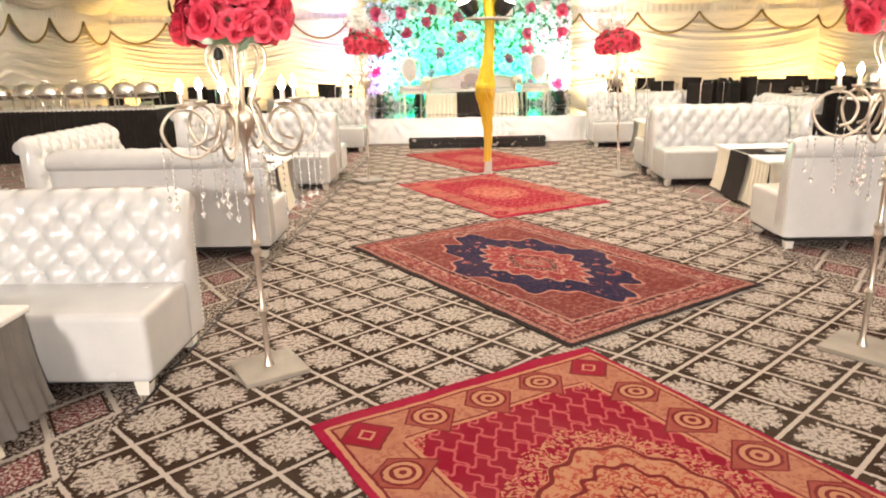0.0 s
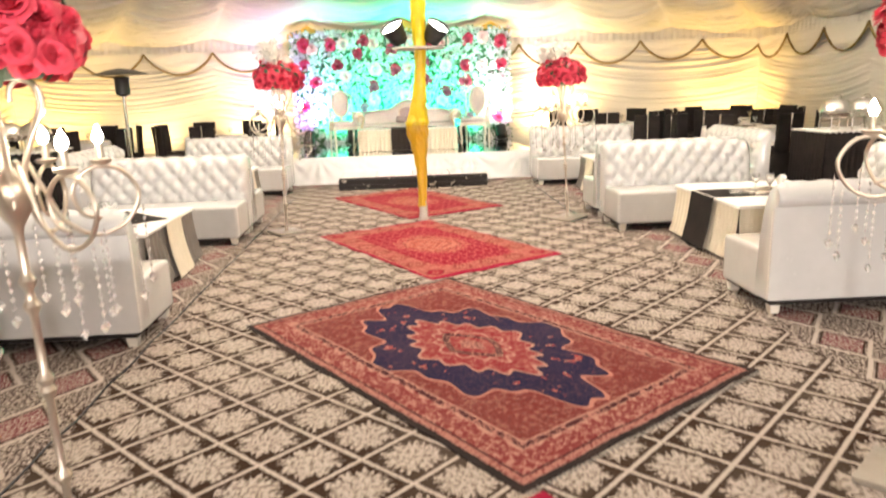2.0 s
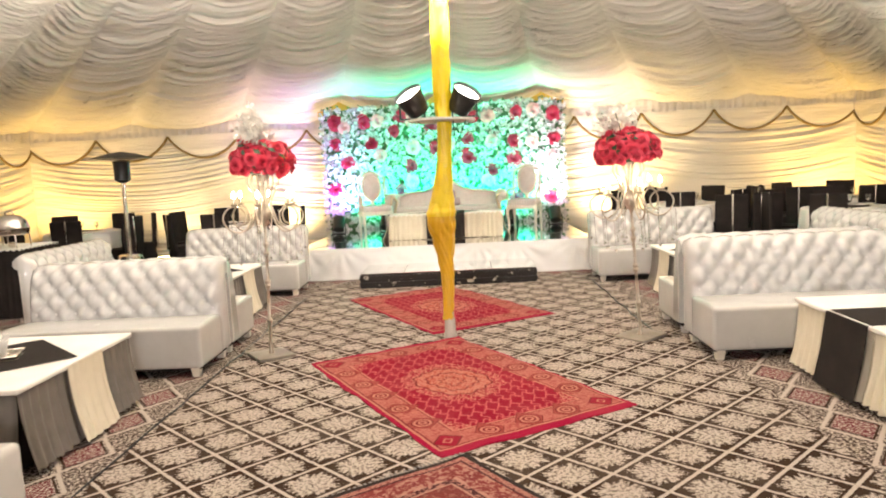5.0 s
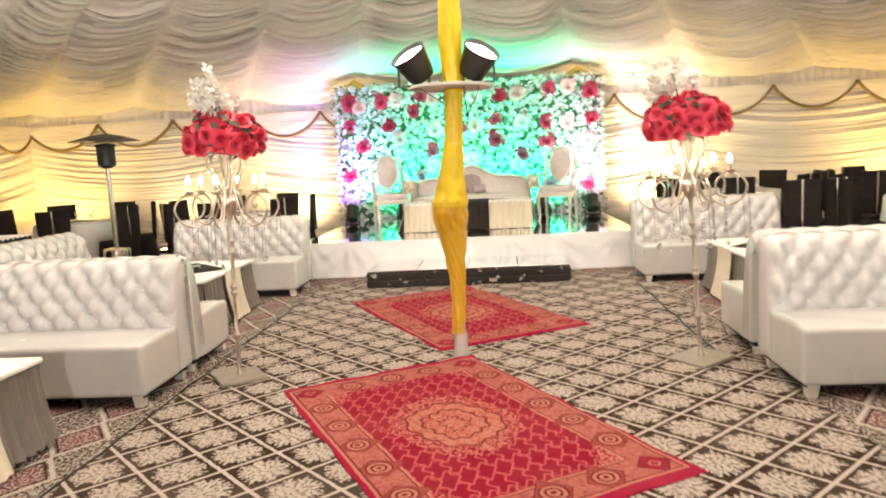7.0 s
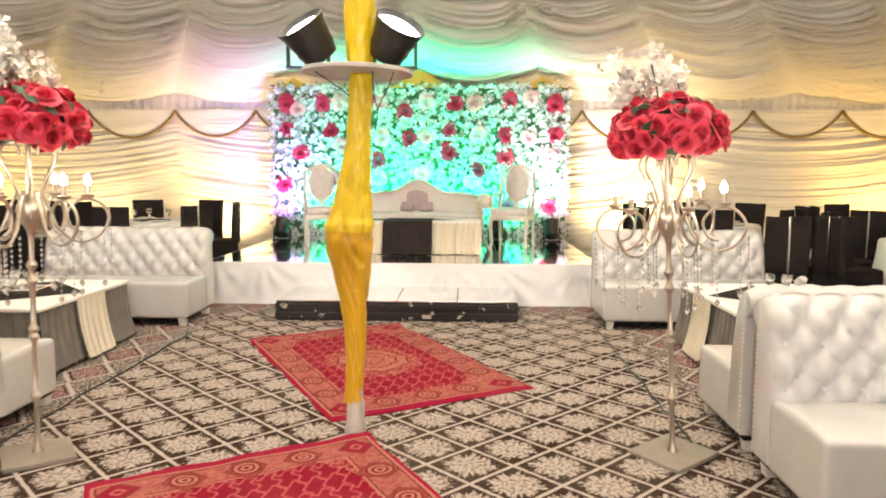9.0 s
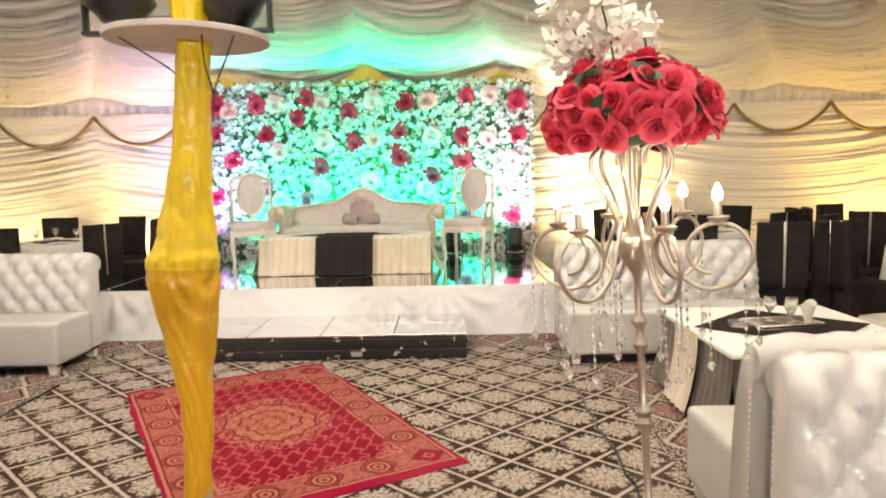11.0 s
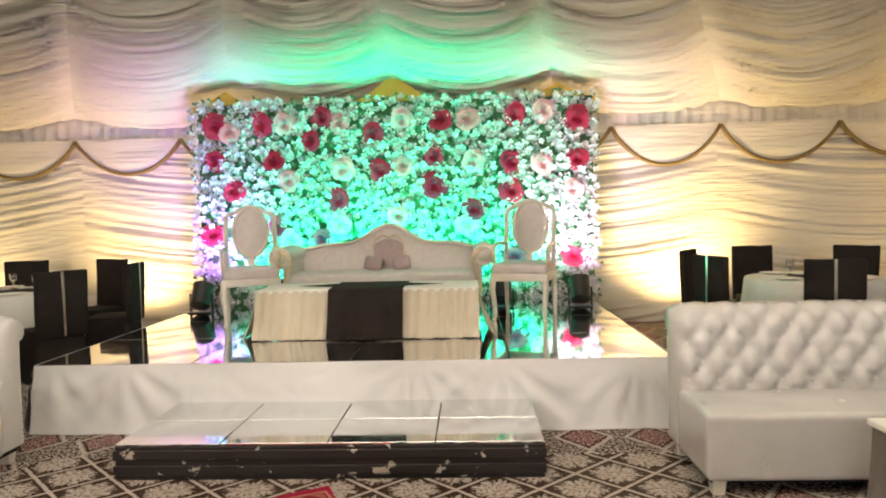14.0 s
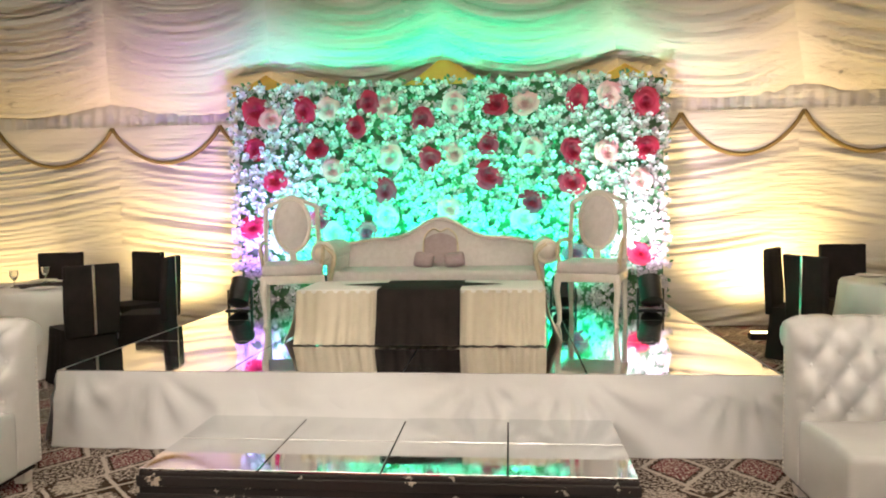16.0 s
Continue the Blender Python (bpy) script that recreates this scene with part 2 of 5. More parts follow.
def navy_rug_paint(name, hx, hy):
    """A faded rug with a navy medallion, hx by hy half size in its own metres."""
    k = Mat(name, 0.92)
    x, y, _ = k.axis()
    wob = (k.noise(30, 2) - 0.5) * 0.014
    ax, ay = x.abs() + wob, y.abs() + wob
    d = (ax * -1.0 + hx).min(ay * -1.0 + hy)
    pile = k.noise(350, 2)
    leafy = k.noise(34, 4, rough=0.7).above(0.53)
    fine = k.noise(62, 3, rough=0.7).above(0.55)
    rust, light, deep = (0.125, 0.020, 0.019), (0.34, 0.18, 0.14), (0.05, 0.014, 0.016)
    c = k.mix(pile, rust, (0.165, 0.036, 0.030))
    c = k.mix(leafy * 0.6, c, k.mix(pile, (0.30, 0.15, 0.115), (0.21, 0.09, 0.07)))
    c = k.mix(fine * 0.35, c, deep)
    ex, ey = x / (hx * 0.56), y / (hy * 0.62)
    r = (ex * ex + ey * ey).sqrt()
    ang = ey.op("ARCTAN2", ex)
    r = r * 0.45 + (ex.abs() + ey.abs()) * 0.5
    wave = (ang * 18.0).sin() * 0.06 + (ang * 8.0).sin() * 0.11
    rr = r + wave + wob
    # navy ground, its outline, and sprigs on it
    c = k.mix(rr.below(1.16), c, k.mix(fine * 0.16, (0.012, 0.012, 0.036), (0.26, 0.10, 0.085)))
    c = k.mix(rr.between(1.16, 1.20), c, (0.34, 0.15, 0.115))
    sprig = (k.noise(11, 2).above(0.62)) * rr.between(0.72, 1.05)
    c = k.mix(sprig, c, k.mix(fine, (0.24, 0.04, 0.04), light))
    # star within
    star = r + (ang * 16.0).sin() * 0.055 + wob * 0.5
    c = k.mix(star.below(0.68), c, light)
    c = k.mix(star.below(0.635), c, k.mix(leafy * 0.6, (0.19, 0.022, 0.026), (0.33, 0.16, 0.125)))
    c = k.mix((r + (ang * 12.0).sin() * 0.04).between(0.37, 0.405), c, light)
    c = k.mix(r.between(0.24, 0.32), c, k.mix(fine, deep, light))
    c = k.mix(r.below(0.13), c, k.mix(fine, (0.30, 0.14, 0.11), deep))
    # border stripes
    along = (ang * 60.0).sin() * 0.012
    c = k.mix(d.below(0.27), c, light)
    c = k.mix(d.below(0.258), c, k.mix(leafy, deep, (0.30, 0.14, 0.11)))
    c = k.mix(d.below(0.222), c, light)
    c = k.mix((d + along).below(0.21), c, k.mix(leafy * 0.85, (0.16, 0.03, 0.028), (0.34, 0.18, 0.14)))
    c = k.mix(d.between(0.135, 0.165), c, k.mix(fine, (0.16, 0.03, 0.03), light))
    c = k.mix(d.below(0.082), c, deep)
    c = k.mix(d.below(0.070), c, k.mix(fine, (0.30, 0.14, 0.11), (0.14, 0.03, 0.028)))
    c = k.mix(d.below(0.034), c, (0.022, 0.017, 0.016))
    worn = k.noise(2.4, 3)
    c = k.mix((worn - 0.4).max(0.0) * 0.18, c, (0.33, 0.18, 0.15))
    return k.colour(c).bump(pile + leafy * 0.3, 0.5, 0.004).put(Specular_IOR_Level=0.06).m


def red_rug_paint(name, hx, hy, faded):
    """A crimson rug with a golden oval and a border of ringed bosses, hx by hy half size in its own metres."""
    k = Mat(name, 0.92)
    x, y, _ = k.axis()
    wob = (k.noise(30, 2) - 0.5) * 0.012
    ax, ay = x.abs() + wob, y.abs() + wob
    fit = 1.22 if faded else 1.0
    gx, gy = (ax * -1.0 + hx) * fit, (ay * -1.0 + hy) * fit
    d = gx.min(gy - 0.05)
    pile = k.noise(350, 2)
    leafy = k.noise(46, 4, rough=0.7).above(0.53)
    curl = k.noise(24, 2, rough=0.5)
    scroll = (curl * 30.0).sin().above(0.35)
    brown, wine = (0.14, 0.016, 0.017), (0.22, 0.007, 0.022)
    gold, tan = ((0.37, 0.145, 0.105), (0.22, 0.028, 0.034)) if faded else ((0.39, 0.185, 0.105), (0.25, 0.075, 0.052))
    c = k.mix(pile, wine, (0.19, 0.007, 0.019))
    # chained trellis of the field
    g = 0.095
    bend = (y / g * 6.283).sin() * 0.15
    p = ((x / g + bend + 0.5).mod(1.0) - 0.5).abs()
    q = ((y / g * 0.7 + (x / g * 6.283).sin() * 0.18 + 0.5).mod(1.0) - 0.5).abs()
    c = k.mix(p.below(0.075).max(q.below(0.06)) * k.noise(70, 2).above(0.36), c, (0.36, 0.075, 0.075))
    # golden scrolls in the corners and about the oval
    corner = (ax / hx + ay / hy).above(1.22)
    c = k.mix(corner * scroll, c, gold)
    span = 0.86 if faded else 1.0
    ex, ey = x / (hx * 0.50 * span), y / (hy * 0.40 * span)
    r = (ex * ex + ey * ey).sqrt()
    ang = ey.op("ARCTAN2", ex)
    rr = r + (ang * 12.0).sin() * 0.035 + (ang * 4.0).sin() * 0.04 + wob
    c = k.mix(rr.below(1.14) * scroll, c, gold)
    c = k.mix(rr.below(0.86), c, k.mix(leafy, gold, (0.30, 0.06, 0.04)))
    c = k.mix(rr.between(0.80, 0.85), c, brown)
    c = k.mix(rr.between(0.52, 0.57), c, brown)
    c = k.mix(rr.below(0.52), c, k.mix(scroll, gold, (0.29, 0.05, 0.035)))
    c = k.mix(rr.between(0.22, 0.26), c, brown)
    # border
    c = k.mix(d.below(0.290), c, gold)
    c = k.mix(d.below(0.272), c, brown)
    c = k.mix(d.below(0.262), c, k.mix(leafy * 0.45 + curl * 0.6, gold, tan))
    mx, my = hx - 0.165 / fit, hy - 0.215 / fit
    bx = ((x + mx) / (2 * mx / 4) + 0.5).mod(1.0) - 0.5
    by = ((y + my) / (2 * my / 6) + 0.5).mod(1.0) - 0.5
    cross = gy.below(gx + 0.05)
    run = (bx * (2 * mx / 4) * cross + by * (2 * my / 6) * (cross * -1.0 + 1.0)) * fit
    over = d - 0.165
    boss = (run * run + over * over).sqrt() + wob
    hexagon = run.abs() + over.abs() * 0.75
    c = k.mix(hexagon.below(0.125), c, k.mix(leafy * 0.5, (0.24, 0.05, 0.038), tan))
    c = k.mix(hexagon.between(0.117, 0.127), c, brown)
    c = k.mix(boss.below(0.085), c, brown)
    c = k.mix(boss.below(0.072), c, gold)
    c = k.mix(boss.below(0.052), c, brown)
    c = k.mix(boss.below(0.036), c, gold)
    c = k.mix(boss.below(0.017), c, brown)
    nook = gx.below(0.29) * gy.below(0.34)
    c = k.mix(nook, c, k.mix(curl, gold, tan))
    lozenge = (gx - 0.165).abs() + (gy - 0.215).abs()
    c = k.mix(nook * lozenge.below(0.125), c, brown)
    c = k.mix(nook * lozenge.below(0.108), c, wine)
    c = k.mix(nook * lozenge.below(0.045), c, gold)
    c = k.mix(nook * lozenge.below(0.030), c, wine)
    c = k.mix(d.below(0.062), c, brown)
    c = k.mix(d.below(0.050), c, gold)
    c = k.mix(d.below(0.030), c, k.mix(pile, (0.29, 0.007, 0.036), (0.22, 0.005, 0.026)))
    worn = k.noise(2.4, 3)
    c = k.mix((worn - 0.4).max(0.0) * 0.3, c, (0.36, 0.16, 0.13))
    return k.colour(c).bump(pile + leafy * 0.3, 0.5, 0.004).put(Specular_IOR_Level=0.06).m


# ---- building helpers ----
def finish(bm, name, material, smooth=40):
    me = bpy.data.meshes.new(name)
    bm.normal_update()
    bm.to_mesh(me)
    bm.free()
    me.materials.append(material)
    if smooth:
        for p in me.polygons:
            p.use_smooth = True
        if smooth < 180:
            me.set_sharp_from_angle(angle=radians(smooth))
    return me


def part(name, bm, material, parent=None, label="", smooth=40, at=None):
    """Link a bmesh as one mesh object under a thing or a part."""
    ob = new(name, finish(bm, name, material, smooth))
    if parent:
        ob.parent = parent
    if at is not None:
        ob.matrix_basis = at
    if label:
        ob["label"] = label
    return ob


def again(name, mesh, parent, m):
    ob = new(name, mesh)
    ob.parent = parent
    ob.matrix_basis = m
    return ob


def thing(name, m, label, category, group=""):
    ob = new(name)
    ob.empty_display_size = 0.1
    ob.matrix_basis = m
    return tagged(ob, label, category, group)


def box(x0, x1, y0, y1, z0, z1, bevel=0.0, steps=2, bm=None):
    own = bmesh.new()
    bmesh.ops.create_cube(own, size=1, matrix=Matrix.Translation(((x0 + x1) / 2, (y0 + y1) / 2, (z0 + z1) / 2)) @ Matrix.Diagonal((x1 - x0, y1 - y0, z1 - z0, 1)))
    if bevel:
        bmesh.ops.bevel(own, geom=own.edges[:], offset=bevel, segments=steps, profile=0.6, affect="EDGES")
    if bm is None:
        return own
    return join(bm, own)


def join(bm, other, m=None):
    if m is not None:
        bmesh.ops.transform(other, matrix=m, verts=other.verts[:])
    me = bpy.data.meshes.new("join")
    other.to_mesh(me)
    other.free()
    bm.from_mesh(me)
    bpy.data.meshes.remove(me)
    return bm


def grid(rows, closed_u=False, closed_v=False, bm=None):
    """A sheet through rows of points."""
    bm = bm or bmesh.new()
    vs = [[bm.verts.new(p) for p in r] for r in rows]
    nu, nv = len(vs), len(vs[0])
    for i in range(nu if closed_u else nu - 1):
        for j in range(nv if closed_v else nv - 1):
            bm.faces.new((vs[i][j], vs[(i + 1) % nu][j], vs[(i + 1) % nu][(j + 1) % nv], vs[i][(j + 1) % nv]))
    return bm


def lathe(profile, n=20, bm=None, cap=True):
    """A turned body: profile of (radius, height) from the foot up."""
    rows = [[(r * math.cos(2 * math.pi * k / n), r * math.sin(2 * math.pi * k / n), z) for k in range(n)] for r, z in profile]
    bm = grid(rows, closed_v=True, bm=bm)
    bm.verts.ensure_lookup_table()
    if cap:
        total = len(bm.verts)
        first = total - n * len(profile)
        bm.faces.new([bm.verts[first + k] for k in reversed(range(n))])
        bm.faces.new([bm.verts[total - n + k] for k in range(n)])
    bmesh.ops.recalc_face_normals(bm, faces=bm.faces[:])
    return bm


def tube(points, radius, n=8, bm=None):
    """A rod along points; radius may be one number or one for each point."""
    pts = [Vector(p) for p in points]
    rad = radius if isinstance(radius, (list, tuple)) else [radius] * len(pts)
    rows, side = [], None
    for i, p in enumerate(pts):
        way = (pts[min(i + 1, len(pts) - 1)] - pts[max(i - 1, 0)]).normalized()
        side = (side - way * side.dot(way)) if side else way.orthogonal()
        side.normalize()
        up = way.cross(side)
        rows.append([p + (side * math.cos(a) + up * math.sin(a)) * rad[i] for a in (2 * math.pi * k / n for k in range(n))])
    bm = grid(rows, closed_v=True, bm=bm)
    bm.verts.ensure_lookup_table()
    total = len(bm.verts)
    bm.faces.new([bm.verts[total - n * len(rows) + k] for k in range(n)])
    bm.faces.new([bm.verts[total - n + k] for k in reversed(range(n))])
    return bm


def smooth_path(points, steps=6):
    """Points on a smooth curve through the given ones."""
    p = [Vector(q) for q in points]
    out = []
    for i in range(len(p) - 1):
        a, b, c, d = p[max(i - 1, 0)], p[i], p[i + 1], p[min(i + 2, len(p) - 1)]
        for k in range(steps):
            t = k / steps
            out.append(0.5 * ((2 * b) + (c - a) * t + (2 * a - 5 * b + 4 * c - d) * t * t + (3 * b - a - 3 * c + d) * t ** 3))
    return out + [p[-1]]


def hash01(a, b=0.0):
    return (math.sin(a * 12.9898 + b * 78.233) * 43758.5453) % 1.0


# ---- floor ----
LATTICE, LAT0 = (0.43, 0.42), (0.238, 4.813)
CARPET = carpet_paint()
floor = part("floor", box(XL - 0.4, XR + 0.4, YF - 0.4, YB + 0.4, -0.2, 0.0), CARPET, smooth=0)
tagged(floor, "dark carpet with cream trellis and leaf motifs", "carpet", kind="structure")

# ---- tent walls and canopy ----
def ripple(s, seed):
    """Irregular gathers of cloth along s metres."""
    a, c = noise.noise((s * 11.5, seed, 0.3)), noise.noise((s * 24.0, seed + 4.0, 1.7))
    return 0.7 - 1.15 * max(0.0, 1 - 4.2 * abs(a)) - 0.5 * max(0.0, 1 - 3.4 * abs(c)) + 0.5 * noise.noise((s * 2.5, seed + 9.0, 2.2))


def drape(a, b, c, d, inward, cols, rows, sag, depth, seed, belly=0.0, bm=None):
    """A gathered cloth panel: a, b the lower corners, c, d the upper ones (c over a)."""
    a, b, c, d, n = (Vector(v) for v in (a, b, c, d, inward))
    high = ((c - a).length + (d - b).length) / 2
    out = []
    for j in range(rows + 1):
        v = j / rows
        line = []
        for i in range(cols + 1):
            u = i / cols
            hang = 4 * u * (1 - u)
            p = a.lerp(b, u).lerp(c.lerp(d, u), v)
            s = v * high + sag * hang + 0.03 * noise.noise((u * 3.0, v * high * 1.5, seed))
            edge = min(1.0, 5 * u + 0.25, 5 * (1 - u) + 0.25)
            mod = 0.65 + 0.7 * noise.noise((u * 2.2 + seed, v * high * 1.3, 5.0))
            p = p + n * (depth * ripple(s, seed) * edge * mod + belly * hang)
            line.append(p)
        out.append(line)
    return grid(out, bm=bm)


def wall(name, x0, y0, x1, y1, inward, fine, joints=None):
    """A tent wall of gathered panels with a pleated pelmet, a scalloped valance and its braid."""
    way = Vector((x1 - x0, y1 - y0, 0))
    length = way.length
    way.normalize()
    n = Vector(inward)
    root = part(name, box(-0.04, length + 0.04, -0.03, 0.03, 0.0, EAVE + 0.6), CANOPY, at=Matrix.Translation(Vector((x0, y0, 0)) - n * 0.16) @ Matrix.Rotation(math.atan2(way.y, way.x), 4, "Z"), smooth=0)
    tagged(root, "off white gathered cloth tent wall with scalloped valance", "wall", kind="structure")
    inv = root.matrix_basis.inverted()
    if joints is None:
        count = max(1, round(length / 4.3))
        joints = [length * k / count for k in range(count + 1)]
    rows = 210 if fine else 40
    origin = Vector((x0, y0, 0))

    def child(label, bm, material, parent, note=""):
        bmesh.ops.transform(bm, matrix=inv, verts=bm.verts[:])
        return part(label, bm, material, parent, note, smooth=180)

    for k in range(len(joints) - 1):
        p, q = origin + way * joints[k], origin + way * joints[k + 1]
        top = Vector((0, 0, EAVE - 0.08))
        seed = hash01(x0 + k, y0) * 90
        child("drape_panel", drape(p + Vector((0, 0, 0.01)), q + Vector((0, 0, 0.01)), p + top, q + top, n, 40 if fine else 10, rows, 0.28, 0.064, seed), CANOPY, root)
        # pleated pelmet under the eave
        sheet = []
        steps = round((q - p).length / 0.03) if fine else 12
        for i in range(steps + 1):
            s = joints[k] + (joints[k + 1] - joints[k]) * i / steps
            fold = 0.010 * math.sin(s * 42 + 2 * noise.noise((s * 2, seed, 0)))
            sheet.append([origin + way * s + n * (0.085 + fold * (0.4 + j / 5)) + Vector((0, 0, EAVE + 0.12 - 0.42 * j / 5)) for j in range(6)])
        child("pelmet", grid(sheet), CANOPY, root)
        for t in range(3):
            p3, q3 = p.lerp(q, t / 3) + n * 0.11, p.lerp(q, (t + 1) / 3) + n * 0.11
            deep = 0.42 + 0.06 * hash01(k * 3 + t, x0 + y0)
            rim, sheet = [], []
            for i in range(21):
                u = i / 20
                hang = (4 * u * (1 - u)) ** 0.85
                foot = p3.lerp(q3, u) + Vector((0, 0, 2.45 - deep * hang))
                rim.append(foot + n * 0.012)
                head = p3.lerp(q3, u) + Vector((0, 0, 2.47))
                sheet.append([foot.lerp(head, j / 8) + n * (0.03 * math.sin(math.pi * j / 8) + 0.012 * math.sin(9 * hang * (1 - j / 8) + 3 * u)) * hang for j in range(9)])
            swag = child("valance_swag", grid(sheet), CANOPY, root)
            child("braid", tube(rim, 0.024, 6), BRAID, swag, "olive gold braid")
    return root


JOINTS = [XL, -3.60, 0.50, 4.50, XR]
wall("wall_north", XL, YB, XR, YB, (0, -1, 0), True, [x - XL for x in JOINTS])
wall("wall_west", XL, YF, XL, YB, (1, 0, 0), True)
wall("wall_east", XR, YB, XR, YF, (-1, 0, 0), True)
wall("wall_south", XR, YF, XL, YF, (0, 1, 0), False)


def canopy():
    """The gathered cloth roof, hung in panels from the eaves to the mast head and a ridge behind it."""
    bm = bmesh.new()
    mast_head, rear = Vector(APEX), Vector((CX, 3.0, 6.4))
    ring = 0.35

    def run(p, q, head_p, head_q, cuts, inward, rows, cols, seed):
        p, q, head_p, head_q = (Vector(v) for v in (p, q, head_p, head_q))
        inward = Vector(inward)
        for k in range(len(cuts) - 1):
            a, b = p.lerp(q, cuts[k]), p.lerp(q, cuts[k + 1])
            c, d = head_p.lerp(head_q, cuts[k]), head_p.lerp(head_q, cuts[k + 1])
            high = ((c - a).length + (d - b).length) / 2
            out = []
            for j in range(rows + 1):
                v = j / rows
                line = []
                for i in range(cols + 1):
                    u = i / cols
                    hang = 4 * u * (1 - u)
                    wide = 1 - v
                    pt = a.lerp(b, u).lerp(c.lerp(d, u), v)
                    pt.z -= 0.035 * hang * max(0.0, 1 - v * 9)
                    s = v * high + 0.32 * hang * (0.35 + 0.65 * wide) + 0.04 * noise.noise((u * 3.0, v * high, seed + k))
                    edge = min(1.0, 7 * u, 7 * (1 - u))
                    mod = 0.75 + 0.6 * noise.noise((u * 2.0 + k * 3, v * high * 0.9, seed))
                    pt += inward * (0.098 * ripple(s, seed + k * 5.1) * edge * mod * (0.5 + 0.5 * wide) + 0.10 * hang * wide + 0.012 * (1 - edge))
                    line.append(pt)
                out.append(line)
            grid(out, bm=bm)

    z = EAVE + 0.03
    cuts = []
    for k in range(len(JOINTS) - 1):
        cuts += [JOINTS[k], (JOINTS[k] + JOINTS[k + 1]) / 2]
    cuts = [(x - XL) / (XR - XL) for x in cuts + [XR]]
    even = lambda n: [k / n for k in range(n + 1)]
    run((XL, YB - 0.13, z), (XR, YB - 0.13, z), mast_head + Vector((-ring, ring, 0)), mast_head + Vector((ring, ring, 0)), cuts, (0, -0.42, -0.9), 680, 24, 1.0)
    run((XL + 0.13, 10.0, z), (XL + 0.13, YB, z), mast_head + Vector((-ring, -ring, 0)), mast_head + Vector((-ring, ring, 0)), even(4), (0.4, 0, -0.92), 480, 22, 31.0)
    run((XR - 0.13, YB, z), (XR - 0.13, 10.0, z), mast_head + Vector((ring, ring, 0)), mast_head + Vector((ring, -ring, 0)), even(4), (-0.4, 0, -0.92), 480, 22, 57.0)
    run((XL + 0.13, YF, z), (XL + 0.13, 10.0, z), rear + Vector((-ring, 0, 0)), mast_head + Vector((-ring, -ring, 0)), even(7), (0.4, 0, -0.92), 120, 8, 71.0)
    run((XR - 0.13, 10.0, z), (XR - 0.13, YF, z), mast_head + Vector((ring, -ring, 0)), rear + Vector((ring, 0, 0)), even(7), (-0.4, 0, -0.92), 120, 8, 93.0)
    run((XR, YF + 0.1, z), (XL, YF + 0.1, z), rear + Vector((ring, 0, 0)), rear + Vector((-ring, 0, 0)), even(6), (0, 0.4, -0.92), 60, 6, 13.0)
    grid([[rear + Vector((-ring, 0, 0)), rear + Vector((ring, 0, 0))], [mast_head + Vector((-ring, -ring, 0)), mast_head + Vector((ring, -ring, 0))], [mast_head + Vector((-ring, ring, 0)), mast_head + Vector((ring, ring, 0))]], bm=bm)
    ob = part("ceiling", bm, CANOPY, smooth=180)
    return tagged(ob, "off white gathered cloth canopy rising to a mast", "ceiling", kind="structure")


canopy()


# ---- rugs ----
def rug(cx, cy, turn, hx, hy, navy, label):
    k = navy_rug_paint("navy medallion rug", hx, hy) if navy else red_rug_paint("red medallion rug", hx, hy, cy > 5)
    n, m = 24, 36
    top = [[(-hx + 2 * hx * i / n + 0.022 * noise.noise((j * 0.28, i * 0.1, cx)), -hy + 2 * hy * j / m + 0.018 * noise.noise((i * 0.3, j * 0.1, cy)), 0.012 + 0.009 * noise.noise((i * 0.3, j * 0.3, cy)) - (0.004 if i in (0, n) or j in (0, m) else 0)) for j in range(m + 1)] for i in range(n + 1)]
    bm = grid(top)
    edge = [e for e in bm.edges if len(e.link_faces) == 1]
    made = bmesh.ops.extrude_edge_only(bm, edges=edge)["geom"]
    for v in (g for g in made if isinstance(g, bmesh.types.BMVert)):
        v.co.z = 0.001
    bmesh.ops.recalc_face_normals(bm, faces=bm.faces[:])
    root = thing("rug", pose(cx, cy, 0.0, 0, 0, turn), label, "rug", "rugs along the aisle")
    part("woven_sheet", bm, k, root, smooth=0)
    if navy:
        fr = bmesh.new()
        for s in (-1, 1):
            for i in range(60):
                x = -hx + 2 * hx * (i + 0.5) / 60
                join(fr, box(x - 0.006, x + 0.006, s * hy, s * (hy + 0.025), 0.001, 0.005), Matrix.Translation((0.004 * noise.noise((i, s, cx)), 0, 0)))
        tagged(part("fringe", fr, GREYCLOTH, root, smooth=0), kind="stuff")
    return root


rug(0.905, 3.53, 32.0, 0.765, 1.16, False, "red woven rug with gold medallion and ringed border")
rug(0.83, 6.48, 35.0, 0.87, 1.31, True, "faded red rug with navy medallion and dark hem")
rug(0.71, 9.34, 30.0, 0.70, 1.13, False, "crimson rug with gold oval medallion, corner by the mast")
rug(0.58, 12.14, 29.5, 0.70, 1.12, False, "crimson rug with gold oval medallion, before the stage step")


# ---- sofas ----
def tuft(u, v):
    a, b = u / 0.17 + v / 0.23, u / 0.17 - v / 0.23
    return (abs(math.sin(math.pi * a)) * abs(math.sin(math.pi * b))) ** 0.5


